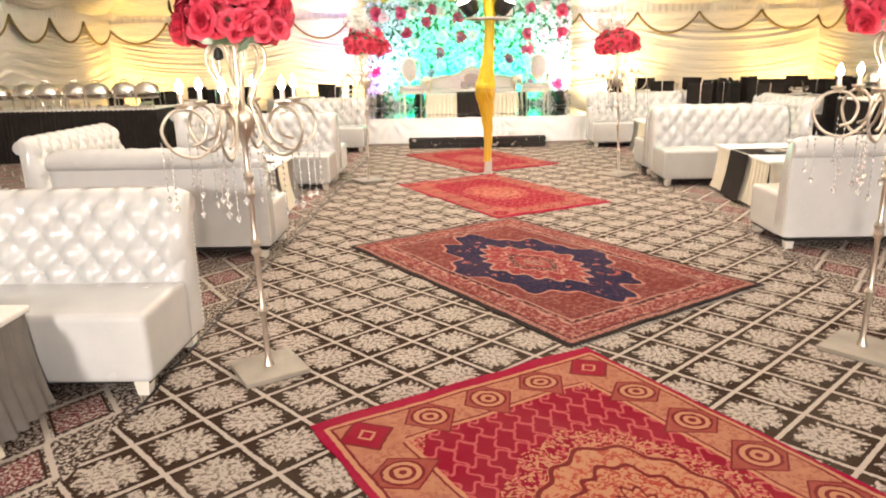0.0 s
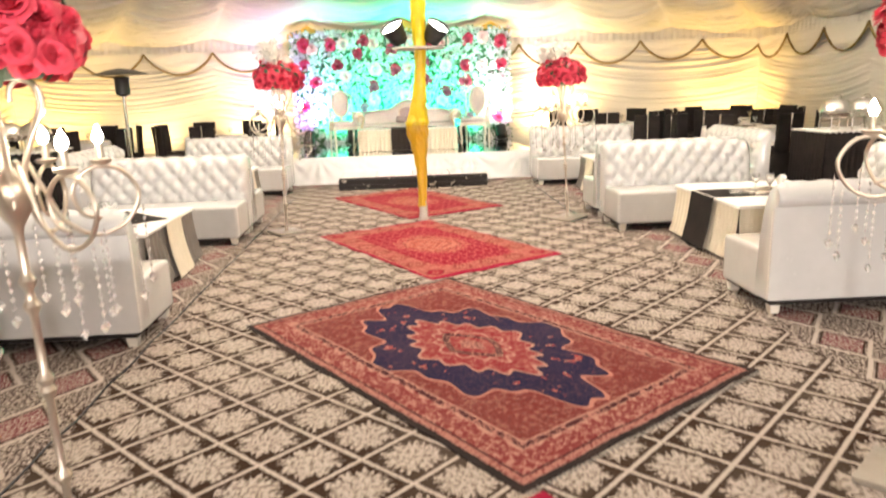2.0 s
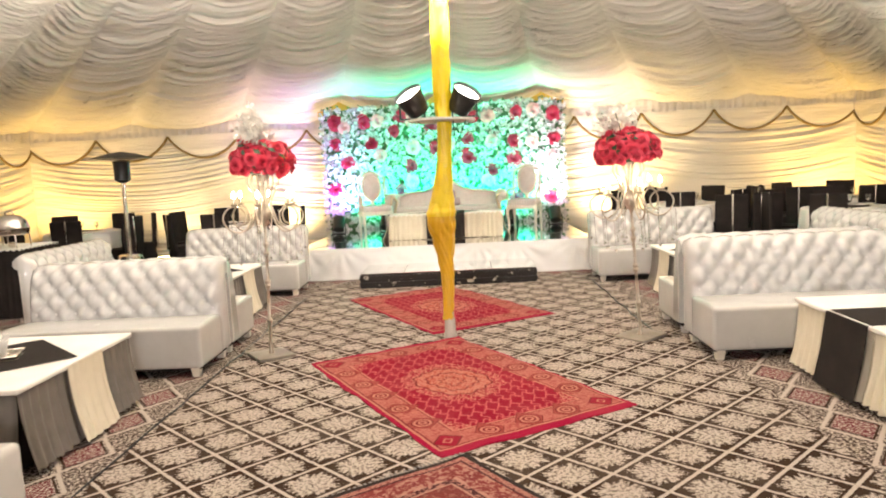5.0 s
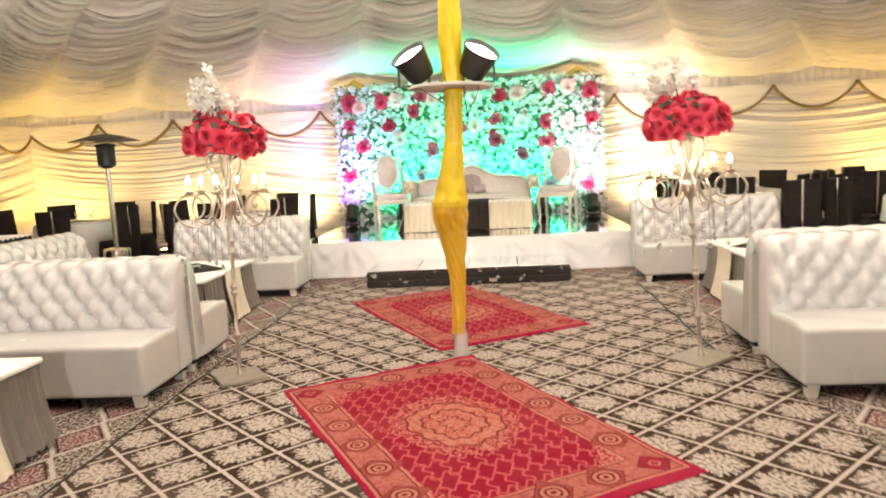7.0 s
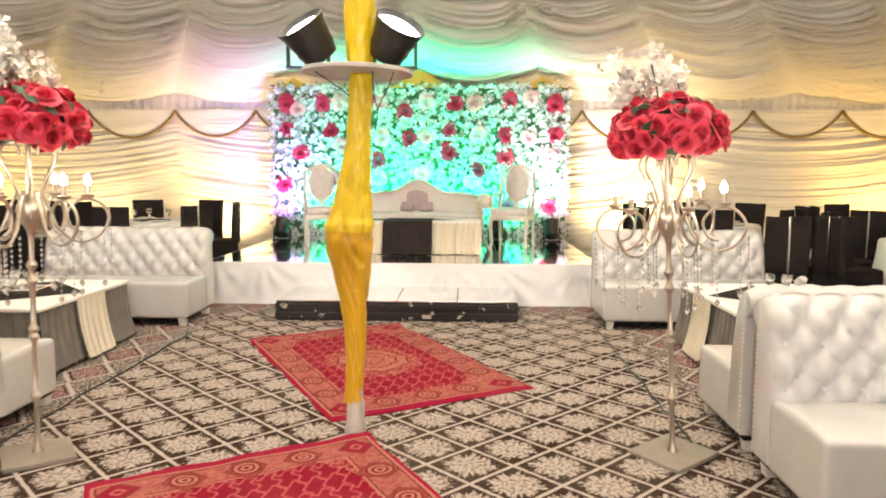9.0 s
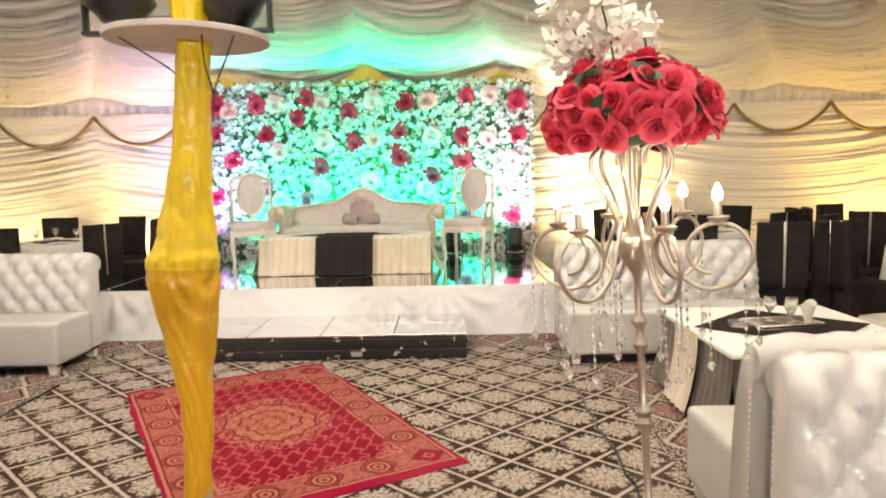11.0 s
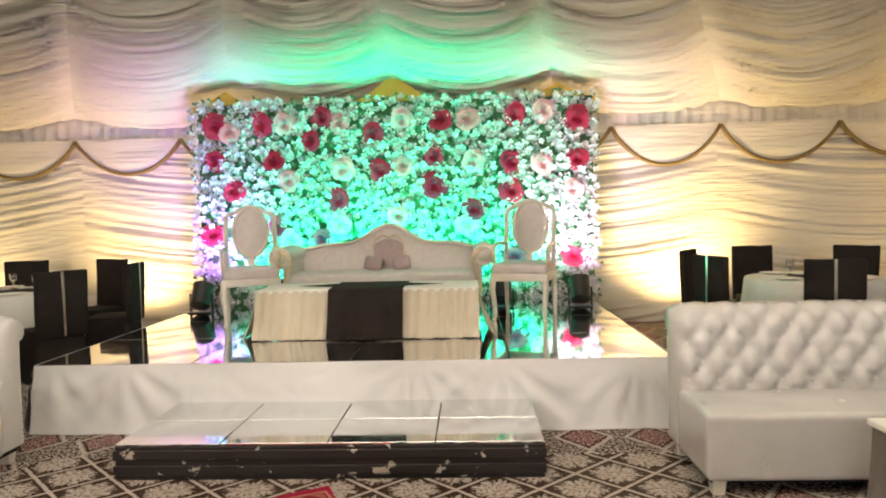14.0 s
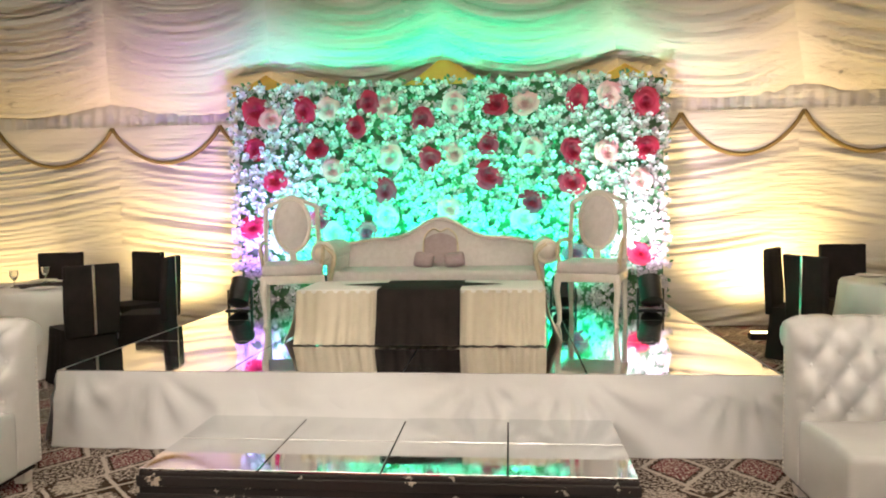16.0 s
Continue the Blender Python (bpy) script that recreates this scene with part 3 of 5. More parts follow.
def backrest(width):
    """A buttoned back with a rolled head. The sitter faces -y; the foot of the back is at y 0.5."""
    prof = [(0.50, 0.36), (0.505, 0.45), (0.515, 0.55), (0.53, 0.65), (0.548, 0.74), (0.565, 0.80), (0.585, 0.85), (0.615, 0.892), (0.66, 0.912), (0.705, 0.90), (0.738, 0.86), (0.742, 0.81), (0.718, 0.775), (0.69, 0.765), (0.685, 0.60), (0.685, 0.40), (0.685, 0.10), (0.60, 0.10), (0.50, 0.10)]
    pts = [Vector((0, y, z)) for y, z in prof]
    dense, run, length = [], 0.0, 0.0
    for i in range(len(pts) - 1):
        seg = (pts[i + 1] - pts[i]).length
        front = i < 8
        steps = max(1, round(seg / (0.022 if front else 0.05)))
        for k in range(steps):
            dense.append((pts[i].lerp(pts[i + 1], k / steps), run + seg * k / steps, i))
        run += seg
    dense.append((pts[-1], run, len(pts)))
    cols = round(width / 0.024)
    rows = []
    for i in range(cols + 1):
        x = -width / 2 + width * i / cols
        row = []
        for k, (p, s, seg) in enumerate(dense):
            q = Vector((x, p.y, p.z))
            end = min(1.0, (width / 2 - abs(x)) / 0.05)
            if seg < 9:
                prev, nxt = dense[max(k - 1, 0)][0], dense[min(k + 1, len(dense) - 1)][0]
                way = (nxt - prev).normalized()
                nrm = Vector((0, -way.z, way.y))
                fade = min(1.0, max(0.0, (0.62 - s) / 0.1)) * min(1.0, max(0.0, (s - 0.03) / 0.05))
                q += nrm * (0.058 * tuft(x, s) * fade * end + 0.034 * (1 - fade) * end)
            if end < 1:
                q.y += 0.012 * (1 - end) if seg < 9 else -0.008 * (1 - end)
            row.append(q)
        rows.append(row)
    bm = grid(rows, closed_v=True)
    bm.verts.ensure_lookup_table()
    n = len(dense)
    bm.faces.new([bm.verts[k] for k in range(n)])
    bm.faces.new([bm.verts[len(bm.verts) - n + k] for k in reversed(range(n))])
    for v in bm.verts:
        v.co.z = back_height(v.co.z)
    bmesh.ops.recalc_face_normals(bm, faces=bm.faces[:])
    return bm


def back_height(z):
    """The back's own height above the seat line."""
    return z if z < 0.36 else 0.36 + (z - 0.36) * 0.885


def sofa(m, width, label, group):
    root = thing("tufted_sofa", m, label, "sofa", group)
    part("backrest", backrest(width), LEATHER, root, smooth=60)
    seat = box(-width / 2 + 0.005, width / 2 - 0.005, 0.0, 0.52, 0.075, 0.41, 0.035, 4)
    bmesh.ops.subdivide_edges(seat, edges=[e for e in seat.edges if e.calc_length() > 0.3], cuts=10, use_grid_fill=True)
    for v in seat.verts:
        if v.co.z > 0.40:
            v.co.z += 0.016 * math.sin(math.pi * min(1, max(0, v.co.y / 0.52))) * (0.8 + 0.5 * noise.noise((v.co.x * 3, v.co.y * 4, 1)))
    part("seat", seat, LEATHER, root, smooth=50)
    part("plinth", box(-width / 2 + 0.03, width / 2 - 0.03, 0.03, 0.66, 0.062, 0.085), BLACKCLOTH, root, smooth=0)
    for x in (-width / 2 + 0.07, width / 2 - 0.07):
        for y in (0.06, 0.62):
            foot = bmesh.new()
            bmesh.ops.create_cone(foot, cap_ends=True, segments=4, radius1=0.038, radius2=0.05, depth=0.075, matrix=Matrix.Translation((x, y, 0.0375)) @ Matrix.Rotation(math.pi / 4, 4, "Z"))
            part("leg", foot, FOOT, root, smooth=0)
    # nail trim on both ends of the back
    for s in (-1, 1):
        nails = bmesh.new()
        for k in range(24):
            z = back_height(0.12 + 0.026 * k)
            join(nails, lathe([(0.006, 0), (0.005, 0.003), (0.001, 0.005)], 6), Matrix.Translation((s * (width / 2 + 0.001), 0.665, z)) @ Matrix.Rotation(s * math.pi / 2, 4, "Y"))
        tagged(part("nail_trim", nails, FOOT, root, smooth=0), kind="stuff")
    knob = finish(lathe([(0.0125, 0), (0.011, 0.005), (0.006, 0.008), (0.001, 0.009)], 8), "button", STUD)
    for row in range(6):
        s = 0.115 * row
        if not 0.06 < s < 0.56:
            continue
        off = 0.085 if row % 2 else 0.0
        for k in range(-8, 9):
            x = k * 0.17 + off
            if abs(x) < width / 2 - 0.06:
                z = 0.36 + s * 0.985
                y = 0.50 + (0.0 if z < 0.45 else (z - 0.45) * 0.16 + max(0, z - 0.74) * 0.25)
                again("button", knob, root, Matrix.Translation((x, y - 0.004, back_height(z))) @ Matrix.Rotation(math.pi / 2, 4, "X"))
    return root


SOFA_W, SIDE_W = 1.66, 1.6
first = sofa(pose(-1.25 - SOFA_W / 2, 9.70, 0), SOFA_W, "white tufted leather sofa with rolled back beside low table", "sofas round the low tables")
for x, y, turn in (
    (-1.13 - SOFA_W / 2, 4.38, 0), (-1.20 - SOFA_W / 2, 7.42, 180), (-1.25 - SOFA_W / 2, 11.12, 180), (-1.30 - SOFA_W / 2, 13.25, 0),
    (2.68 + SOFA_W / 2, 9.60, 0), (2.80 + SOFA_W / 2, 7.45, 180), (2.70 + SOFA_W / 2, 11.15, 180), (2.55 + SOFA_W / 2, 13.30, 0),
):
    copy_thing(first, pose(x, y, 0, 0, 0, turn))
for x, y, turn in ((-3.05, 8.6, 90), (-3.05, 12.2, 90), (4.55, 8.5, -90), (4.55, 12.2, -90)):
    side = copy_thing(first, pose(x, y, 0, 0, 0, turn))
    side["label"] = "white tufted leather sofa closing the seating group"


# ---- low tables ----
def pleats(x0, y0, x1, y1, z0, z1, swing=0.014, out=0.05):
    """A hanging pleated strip from (x0, y0) to (x1, y1)."""
    a, b = Vector((x0, y0, 0)), Vector((x1, y1, 0))
    length = (b - a).length
    way = (b - a).normalized()
    nrm = Vector((way.y, -way.x, 0))
    n = max(8, round(length / 0.011))
    rows = []
    for i in range(n + 1):
        s = length * i / n
        row = []
        for j in range(7):
            v = j / 6
            w = swing * (0.25 + 0.75 * v) * math.sin(s / 0.078 * 2 * math.pi + 2.6 * noise.noise((s * 3, x0, y0)) + 0.6 * v) * (0.7 + 0.6 * noise.noise((s * 6, y1, v)))
            row.append(a + way * s + nrm * (w + out * v * v * 0.6) + Vector((0, 0, z1 + (z0 - z1) * v + (0.006 * noise.noise((s * 9, 2, x1)) if j == 6 else 0))))
        rows.append(row)
    return grid(rows)


def low_table(m, wx, wy, high, skirt, drop, label):
    root = thing("low_table", m, label, "table", "low tables between the sofas")
    x, y = wx / 2, wy / 2
    part("tabletop", box(-x - 0.018, x + 0.018, -y - 0.018, y + 0.018, high - 0.03, high, 0.01, 3), WHITECLOTH, root)
    part("frame", box(-x + 0.06, x - 0.06, -y + 0.06, y - 0.06, 0.02, high - 0.04), BLACKCLOTH, root, smooth=0)
    for x0, y0, x1, y1 in ((-x, -y, x, -y), (x, -y, x, y), (x, y, -x, y), (-x, y, -x, -y)):
        part("skirt", pleats(x0, y0, x1, y1, 0.035, high - 0.02, 0.022, 0.10), skirt, root, smooth=180)
    run = bmesh.new()
    rows = []
    for i in range(9):
        yy = -0.24 + 0.48 * i / 8
        rows.append([(-x - 0.108, yy, 0.03), (-x - 0.06, yy, high * 0.5), (-x - 0.028, yy, high - 0.004), (-x + 0.02, yy, high + 0.004), (-x / 2, yy, high + 0.004), (x / 2, yy, high + 0.004), (x - 0.02, yy, high + 0.004), (x + 0.028, yy, high - 0.004), (x + 0.06, yy, high * 0.5), (x + 0.108, yy, 0.03)])
    if not drop:
        part("runner", grid(rows, bm=run), BLACKCLOTH, root, "black cloth runner", smooth=0)
    else:
        n = 10
        sheet = [[((u - v) * (x - 0.01) / n, (u + v - n) * 0.52 / n, high + 0.005) for v in range(n + 1)] for u in range(n + 1)]
        part("centre_cloth", grid(sheet, bm=run), BLACKCLOTH, root, "black diamond centre cloth", smooth=0)
        for s in (-1, 1):
            bm = pleats(s * (x + 0.034), -0.2 * s, s * (x + 0.034), 0.2 * s, 0.03, high - 0.006, 0.014, 0.12)
            part("runner_end", bm, CREAMCLOTH, root, "cream hanging end", smooth=180)
    return root


LOW_T = 0.5
left_table = low_table(pose(-2.10, 8.55, 0), 1.10, 1.25, LOW_T, GREYCLOTH, True, "low table with white top, grey pleated skirt and black runner")
copy_thing(left_table, pose(-2.20, 12.2, 0))
copy_thing(left_table, pose(-2.15, 3.65, 0))
low_table(pose(3.80, 8.75, 0), 1.15, 1.35, LOW_T, CREAMCLOTH, False, "low table with white top, cream pleated skirt and black runner")
copy_thing(left_table, pose(3.68, 12.3, 0))


def tray(m):
    root = thing("serving_tray", m, "oblong steel tray on the low table", "tray", "trays on the low tables")
    part("dish", box(-0.2, 0.2, -0.12, 0.12, 0.0, 0.008, 0.003, 1), SILVER, root)
    for x0, x1, y0, y1 in ((-0.2, 0.2, -0.122, -0.112), (-0.2, 0.2, 0.112, 0.122), (-0.202, -0.192, -0.11, 0.11), (0.192, 0.202, -0.11, 0.11)):
        part("rim", box(x0, x1, y0, y1, 0.006, 0.028, 0.003, 1), SILVER, root)
    return root


def tumbler(m):
    bm = lathe([(0.036, 0), (0.034, 0.004), (0.006, 0.012), (0.005, 0.06), (0.02, 0.075), (0.036, 0.11), (0.034, 0.155), (0.032, 0.155), (0.033, 0.11), (0.018, 0.08), (0.002, 0.072)], 18)
    ob = part("goblet", bm, GLASSWARE, None, at=m)
    return tagged(ob, "clear stemmed goblet on a steel tray", "glass", "goblets on the trays")


def napkin(m):
    rows = []
    for i in range(13):
        a = 2 * math.pi * i / 12
        rows.append([((0.012 + 0.03 * t + 0.012 * math.sin(3 * a + 1) * t) * math.cos(a), (0.012 + 0.03 * t) * math.sin(a), 0.13 * t + 0.02 * math.sin(2 * a) * t) for t in (0, 0.35, 0.7, 1.0)])
    ob = part("folded_napkin", grid(rows), WHITECLOTH, None, smooth=180, at=m)
    return tagged(ob, "white folded napkin standing on the low table", "napkin", "napkins on the low tables")


def ashtray(m):
    bm = lathe([(0.05, 0), (0.058, 0.004), (0.06, 0.035), (0.05, 0.035), (0.042, 0.012), (0.002, 0.01)], 20)
    ob = part("glass_bowl", bm, CRYSTAL, None, at=m)
    return tagged(ob, "small clear glass bowl beside a steel tray", "bowl", "bowls on the trays")


for tx, ty in ((-2.15, 8.55), (3.75, 8.7), (-2.2, 12.2), (3.68, 12.3)):
    tray(pose(tx, ty, LOW_T + 0.006, 0, 0, 20 * hash01(tx)))
    for k, (dx, dy) in enumerate(((-0.05, 0.06), (0.07, 0.03), (0.02, -0.06))):
        tumbler(pose(tx + dx, ty + dy, LOW_T + 0.015))
    ashtray(pose(tx - 0.27, ty - 0.02, LOW_T + 0.006))
    napkin(pose(tx + 0.14, ty - 0.03, LOW_T + 0.014))


# ---- roses and candelabra ----
def rose_mesh(name, material, size):
    """A full rose of curled petals, its face towards +z."""
    bm = bmesh.new()
    rings = [(3, 0.13, 0.86, 1.0), (3, 0.26, 0.84, 0.97), (4, 0.44, 0.78, 0.9), (5, 0.64, 0.66, 0.65), (6, 0.84, 0.46, 0.25)]
    for r, (count, radius, top, up) in enumerate(rings):
        for k in range(count):
            turn = 2 * math.pi * (k + 0.5 * r) / count + r * 1.3
            half = math.pi / count * 1.35
            rows = []
            for i in range(7):
                w = (i / 6 - 0.5) * 2
                a = turn + half * w
                row = []
                for j in range(5):
                    v = j / 4
                    curl = max(0.0, v - 0.55) ** 2 * (1.35 - up) * 1.5
                    rad = radius * (0.5 + 0.5 * v ** 0.7) + curl * 0.55 + 0.03 * r * (k % 2)
                    z = top * (v ** 0.75) * (0.6 + 0.4 * up) * (1 - 0.22 * w * w * v) - curl * 0.55 - 0.1 * (1 - up)
                    row.append((rad * math.cos(a) * size, rad * math.sin(a) * size, z * size) if j else (0.0, 0.0, -0.12 * size))
                rows.append(row)
            grid(rows, bm=bm)
    bmesh.ops.remove_doubles(bm, verts=bm.verts[:], dist=1e-5)
    return finish(bm, name, material, 180)


ROSE_MESH = rose_mesh("rose", ROSE, 0.057)


def floret_rows(bm, c, nrm, size, spin):
    """Four small petals about c, facing nrm."""
    side = nrm.orthogonal().normalized()
    up = nrm.cross(side)
    mid = bm.verts.new(c - nrm * size * 0.15)
    for k in range(4):
        a = spin + k * math.pi / 2
        e = [bm.verts.new(c + (side * math.cos(a + t) + up * math.sin(a + t)) * size * r + nrm * size * h) for t, r, h in ((-0.5, 0.75, 0.12), (0.0, 1.0, 0.22), (0.5, 0.75, 0.12))]
        bm.faces.new((mid, e[0], e[1], e[2]))


def candelabrum(m, label):
    root = thing("candelabrum", m, label, "candelabrum", "candelabra along the aisle")
    part("base_plate", box(-0.16, 0.16, -0.16, 0.16, 0, 0.028, 0.008, 2), BASEPLATE, root, "cream square metal base", at=pose(0, 0, 0, 0, 0, 12))
    prof = [(0.028, 0.03), (0.02, 0.05), (0.013, 0.07)]
    z = 0.07
    for knob in (0.32, 0.62, 0.66, 0.9, 0.98):
        prof += [(0.0125, knob - 0.03), (0.022, knob - 0.014), (0.026, knob), (0.02, knob + 0.012), (0.0125, knob + 0.026)]
    prof += [(0.013, 1.12), (0.02, 1.15), (0.05, 1.2), (0.065, 1.24), (0.06, 1.27), (0.03, 1.30), (0.014, 1.33), (0.012, 1.56), (0.03, 1.58)]
    part("stem", lathe(prof, 14), CHAMPAGNE, root)
    loop = smooth_path([(0.05, 0, 1.34), (0.085, 0, 1.24), (0.12, 0, 1.15), (0.2, 0, 1.09), (0.29, 0, 1.12), (0.335, 0, 1.21), (0.29, 0, 1.29), (0.21, 0, 1.30), (0.155, 0, 1.24), (0.17, 0, 1.165), (0.22, 0, 1.14)], 6)
    rise = smooth_path([(0.06, 0, 1.2), (0.05, 0, 1.30), (0.085, 0, 1.40), (0.13, 0, 1.49), (0.125, 0, 1.55), (0.085, 0, 1.575), (0.05, 0, 1.55), (0.045, 0, 1.51)], 6)
    loop = [Vector((p[0] * 1.05, p[1], p[2])) for p in loop]
    arm_mesh = finish(tube(loop, 0.0074, 8), "arm", CHAMPAGNE, 180)
    rise_mesh = finish(tube(rise, 0.0075, 8), "scroll", CHAMPAGNE, 180)
    cup_mesh = finish(lathe([(0.008, 0), (0.03, 0.01), (0.034, 0.02), (0.012, 0.024), (0.011, 0.07), (0.009, 0.072)], 12), "candle_cup", CHAMPAGNE)
    bulb_mesh = finish(lathe([(0.008, 0), (0.014, 0.010), (0.016, 0.021), (0.012, 0.036), (0.005, 0.050), (0.001, 0.058)], 12), "bulb", BULB, 180)
    drop = bmesh.new()
    z = 0.0
    for k in range(9):
        r = 0.006 if k < 8 else 0.014
        bead = lathe([(0.001, -r * 1.5), (r * 0.8, -r * 0.5), (r, 0), (r * 0.6, r * 0.7), (0.001, r)], 6)
        join(drop, bead, Matrix.Translation((0, 0, -0.02 - 0.027 * k - (0.012 if k == 8 else 0))))
    tube([(0, 0, 0.0), (0, 0, -0.25)], 0.0012, 3, drop)
    drop_mesh = finish(drop, "crystal_strand", CRYSTAL, 30)
    for k in range(6):
        turn = Matrix.Rotation(2 * math.pi * k / 6 + 0.2, 4, "Z")
        arm = again("arm", arm_mesh, root, turn)
        again("scroll", rise_mesh, root, turn @ Matrix.Rotation(0.5, 4, "Z"))
        again("candle_cup", cup_mesh, arm, Matrix.Translation((0.255, 0, 1.305)))
        again("bulb", bulb_mesh, arm, Matrix.Translation((0.255, 0, 1.375)))
        for j, (r, zz) in enumerate(((0.325, 1.12), (0.22, 1.08), (0.36, 1.17), (0.13, 1.14))):
            again("crystal_strand", drop_mesh, arm, Matrix.Translation((r, 0.008 * (j - 1), zz)) @ Matrix.Rotation(0.3 * j, 4, "Z"))
    # bouquet
    part("bouquet_core", lathe([(0.03, 1.57), (0.13, 1.575), (0.19, 1.62), (0.20, 1.70), (0.15, 1.78), (0.03, 1.83)], 16), LEAF, root, "dark green foliage")
    rnd = random.Random(round(m.translation.x * 100) + 7)
    for k in range(84):
        zc = 1 - (k + 0.5) / 84 * 1.5
        a = k * 2.399963 + 0.3
        s = math.sqrt(max(0, 1 - zc * zc))
        n = Vector((s * math.cos(a), s * math.sin(a), zc))
        c = Vector((n.x * 0.24, n.y * 0.24, 1.70 + n.z * 0.14 - 0.035 * s * s + rnd.uniform(-0.02, 0.02))) + n * rnd.uniform(-0.035, 0.022)
        up = Vector((n.x, n.y, n.z * 1.4)).normalized()
        q = up.to_track_quat("Z", "Y")
        again("rose", ROSE_MESH, root, Matrix.LocRotScale(c, q @ Euler((rnd.uniform(-0.5, 0.5), rnd.uniform(-0.5, 0.5), rnd.uniform(0, 6))).to_quaternion(), (rnd.uniform(0.75, 1.12),) * 3))
    petals = bmesh.new()
    for k in range(9):
        a = rnd.uniform(0, 6.28)
        out = rnd.uniform(0.08, 0.24)
        foot = Vector((0.1 * math.cos(a), 0.1 * math.sin(a), 1.77))
        tip = Vector((out * math.cos(a), out * math.sin(a), rnd.uniform(1.88, 2.03)))
        part("twig", tube([foot, foot.lerp(tip, 0.5) + Vector((0.01, 0.01, 0.02)), tip], 0.003, 4), LEAF, root, "thin green twig")
        for j in range(14):
            c = foot.lerp(tip, 0.4 + 0.6 * j / 9) + Vector([rnd.uniform(-0.045, 0.045) for _ in range(3)])
            floret_rows(petals, c, Vector((rnd.uniform(-1, 1), rnd.uniform(-1, 1), rnd.uniform(0, 1))).normalized(), rnd.uniform(0.036, 0.056), rnd.uniform(0, 3))
    tagged(part("blossoms", petals, BLOSSOM, root, "white silk blossom sprigs", smooth=0), kind="stuff")
    leaves = bmesh.new()
    for k in range(40):
        a, zc = rnd.uniform(0, 6.28), rnd.uniform(-0.8, 0.9)
        s = math.sqrt(1 - zc * zc)
        c = Vector((0.24 * s * math.cos(a), 0.24 * s * math.sin(a), 1.69 + 0.145 * zc))
        n = Vector((s * math.cos(a), s * math.sin(a), zc))
        side = n.orthogonal().normalized()
        up = n.cross(side)
        v = [leaves.verts.new(c + side * dx * 0.022 + up * dy * 0.045 + n * dz) for dx, dy, dz in ((0, -1, 0.0), (1, 0, 0.02), (0, 1, 0.028), (-1, 0, 0.02))]
        leaves.faces.new(v)
    tagged(part("leaves", leaves, LEAF, root, "dark green leaves"), kind="stuff")
    return root


CAND = "tall gilt candelabrum with crystal strands and red rose bouquet"
for cx, cy, lean in ((-0.68, 4.68, -0.8), (2.345, 4.84, 0.0), (-0.868, 10.28, 1.4), (2.352, 10.43, -4.1)):
    candelabrum(pose(cx, cy, 0, 0, lean, 40 * hash01(cx, cy)) @ Matrix.Diagonal((1, 1, 0.975 if lean < -2 else 1.0, 1)), CAND)


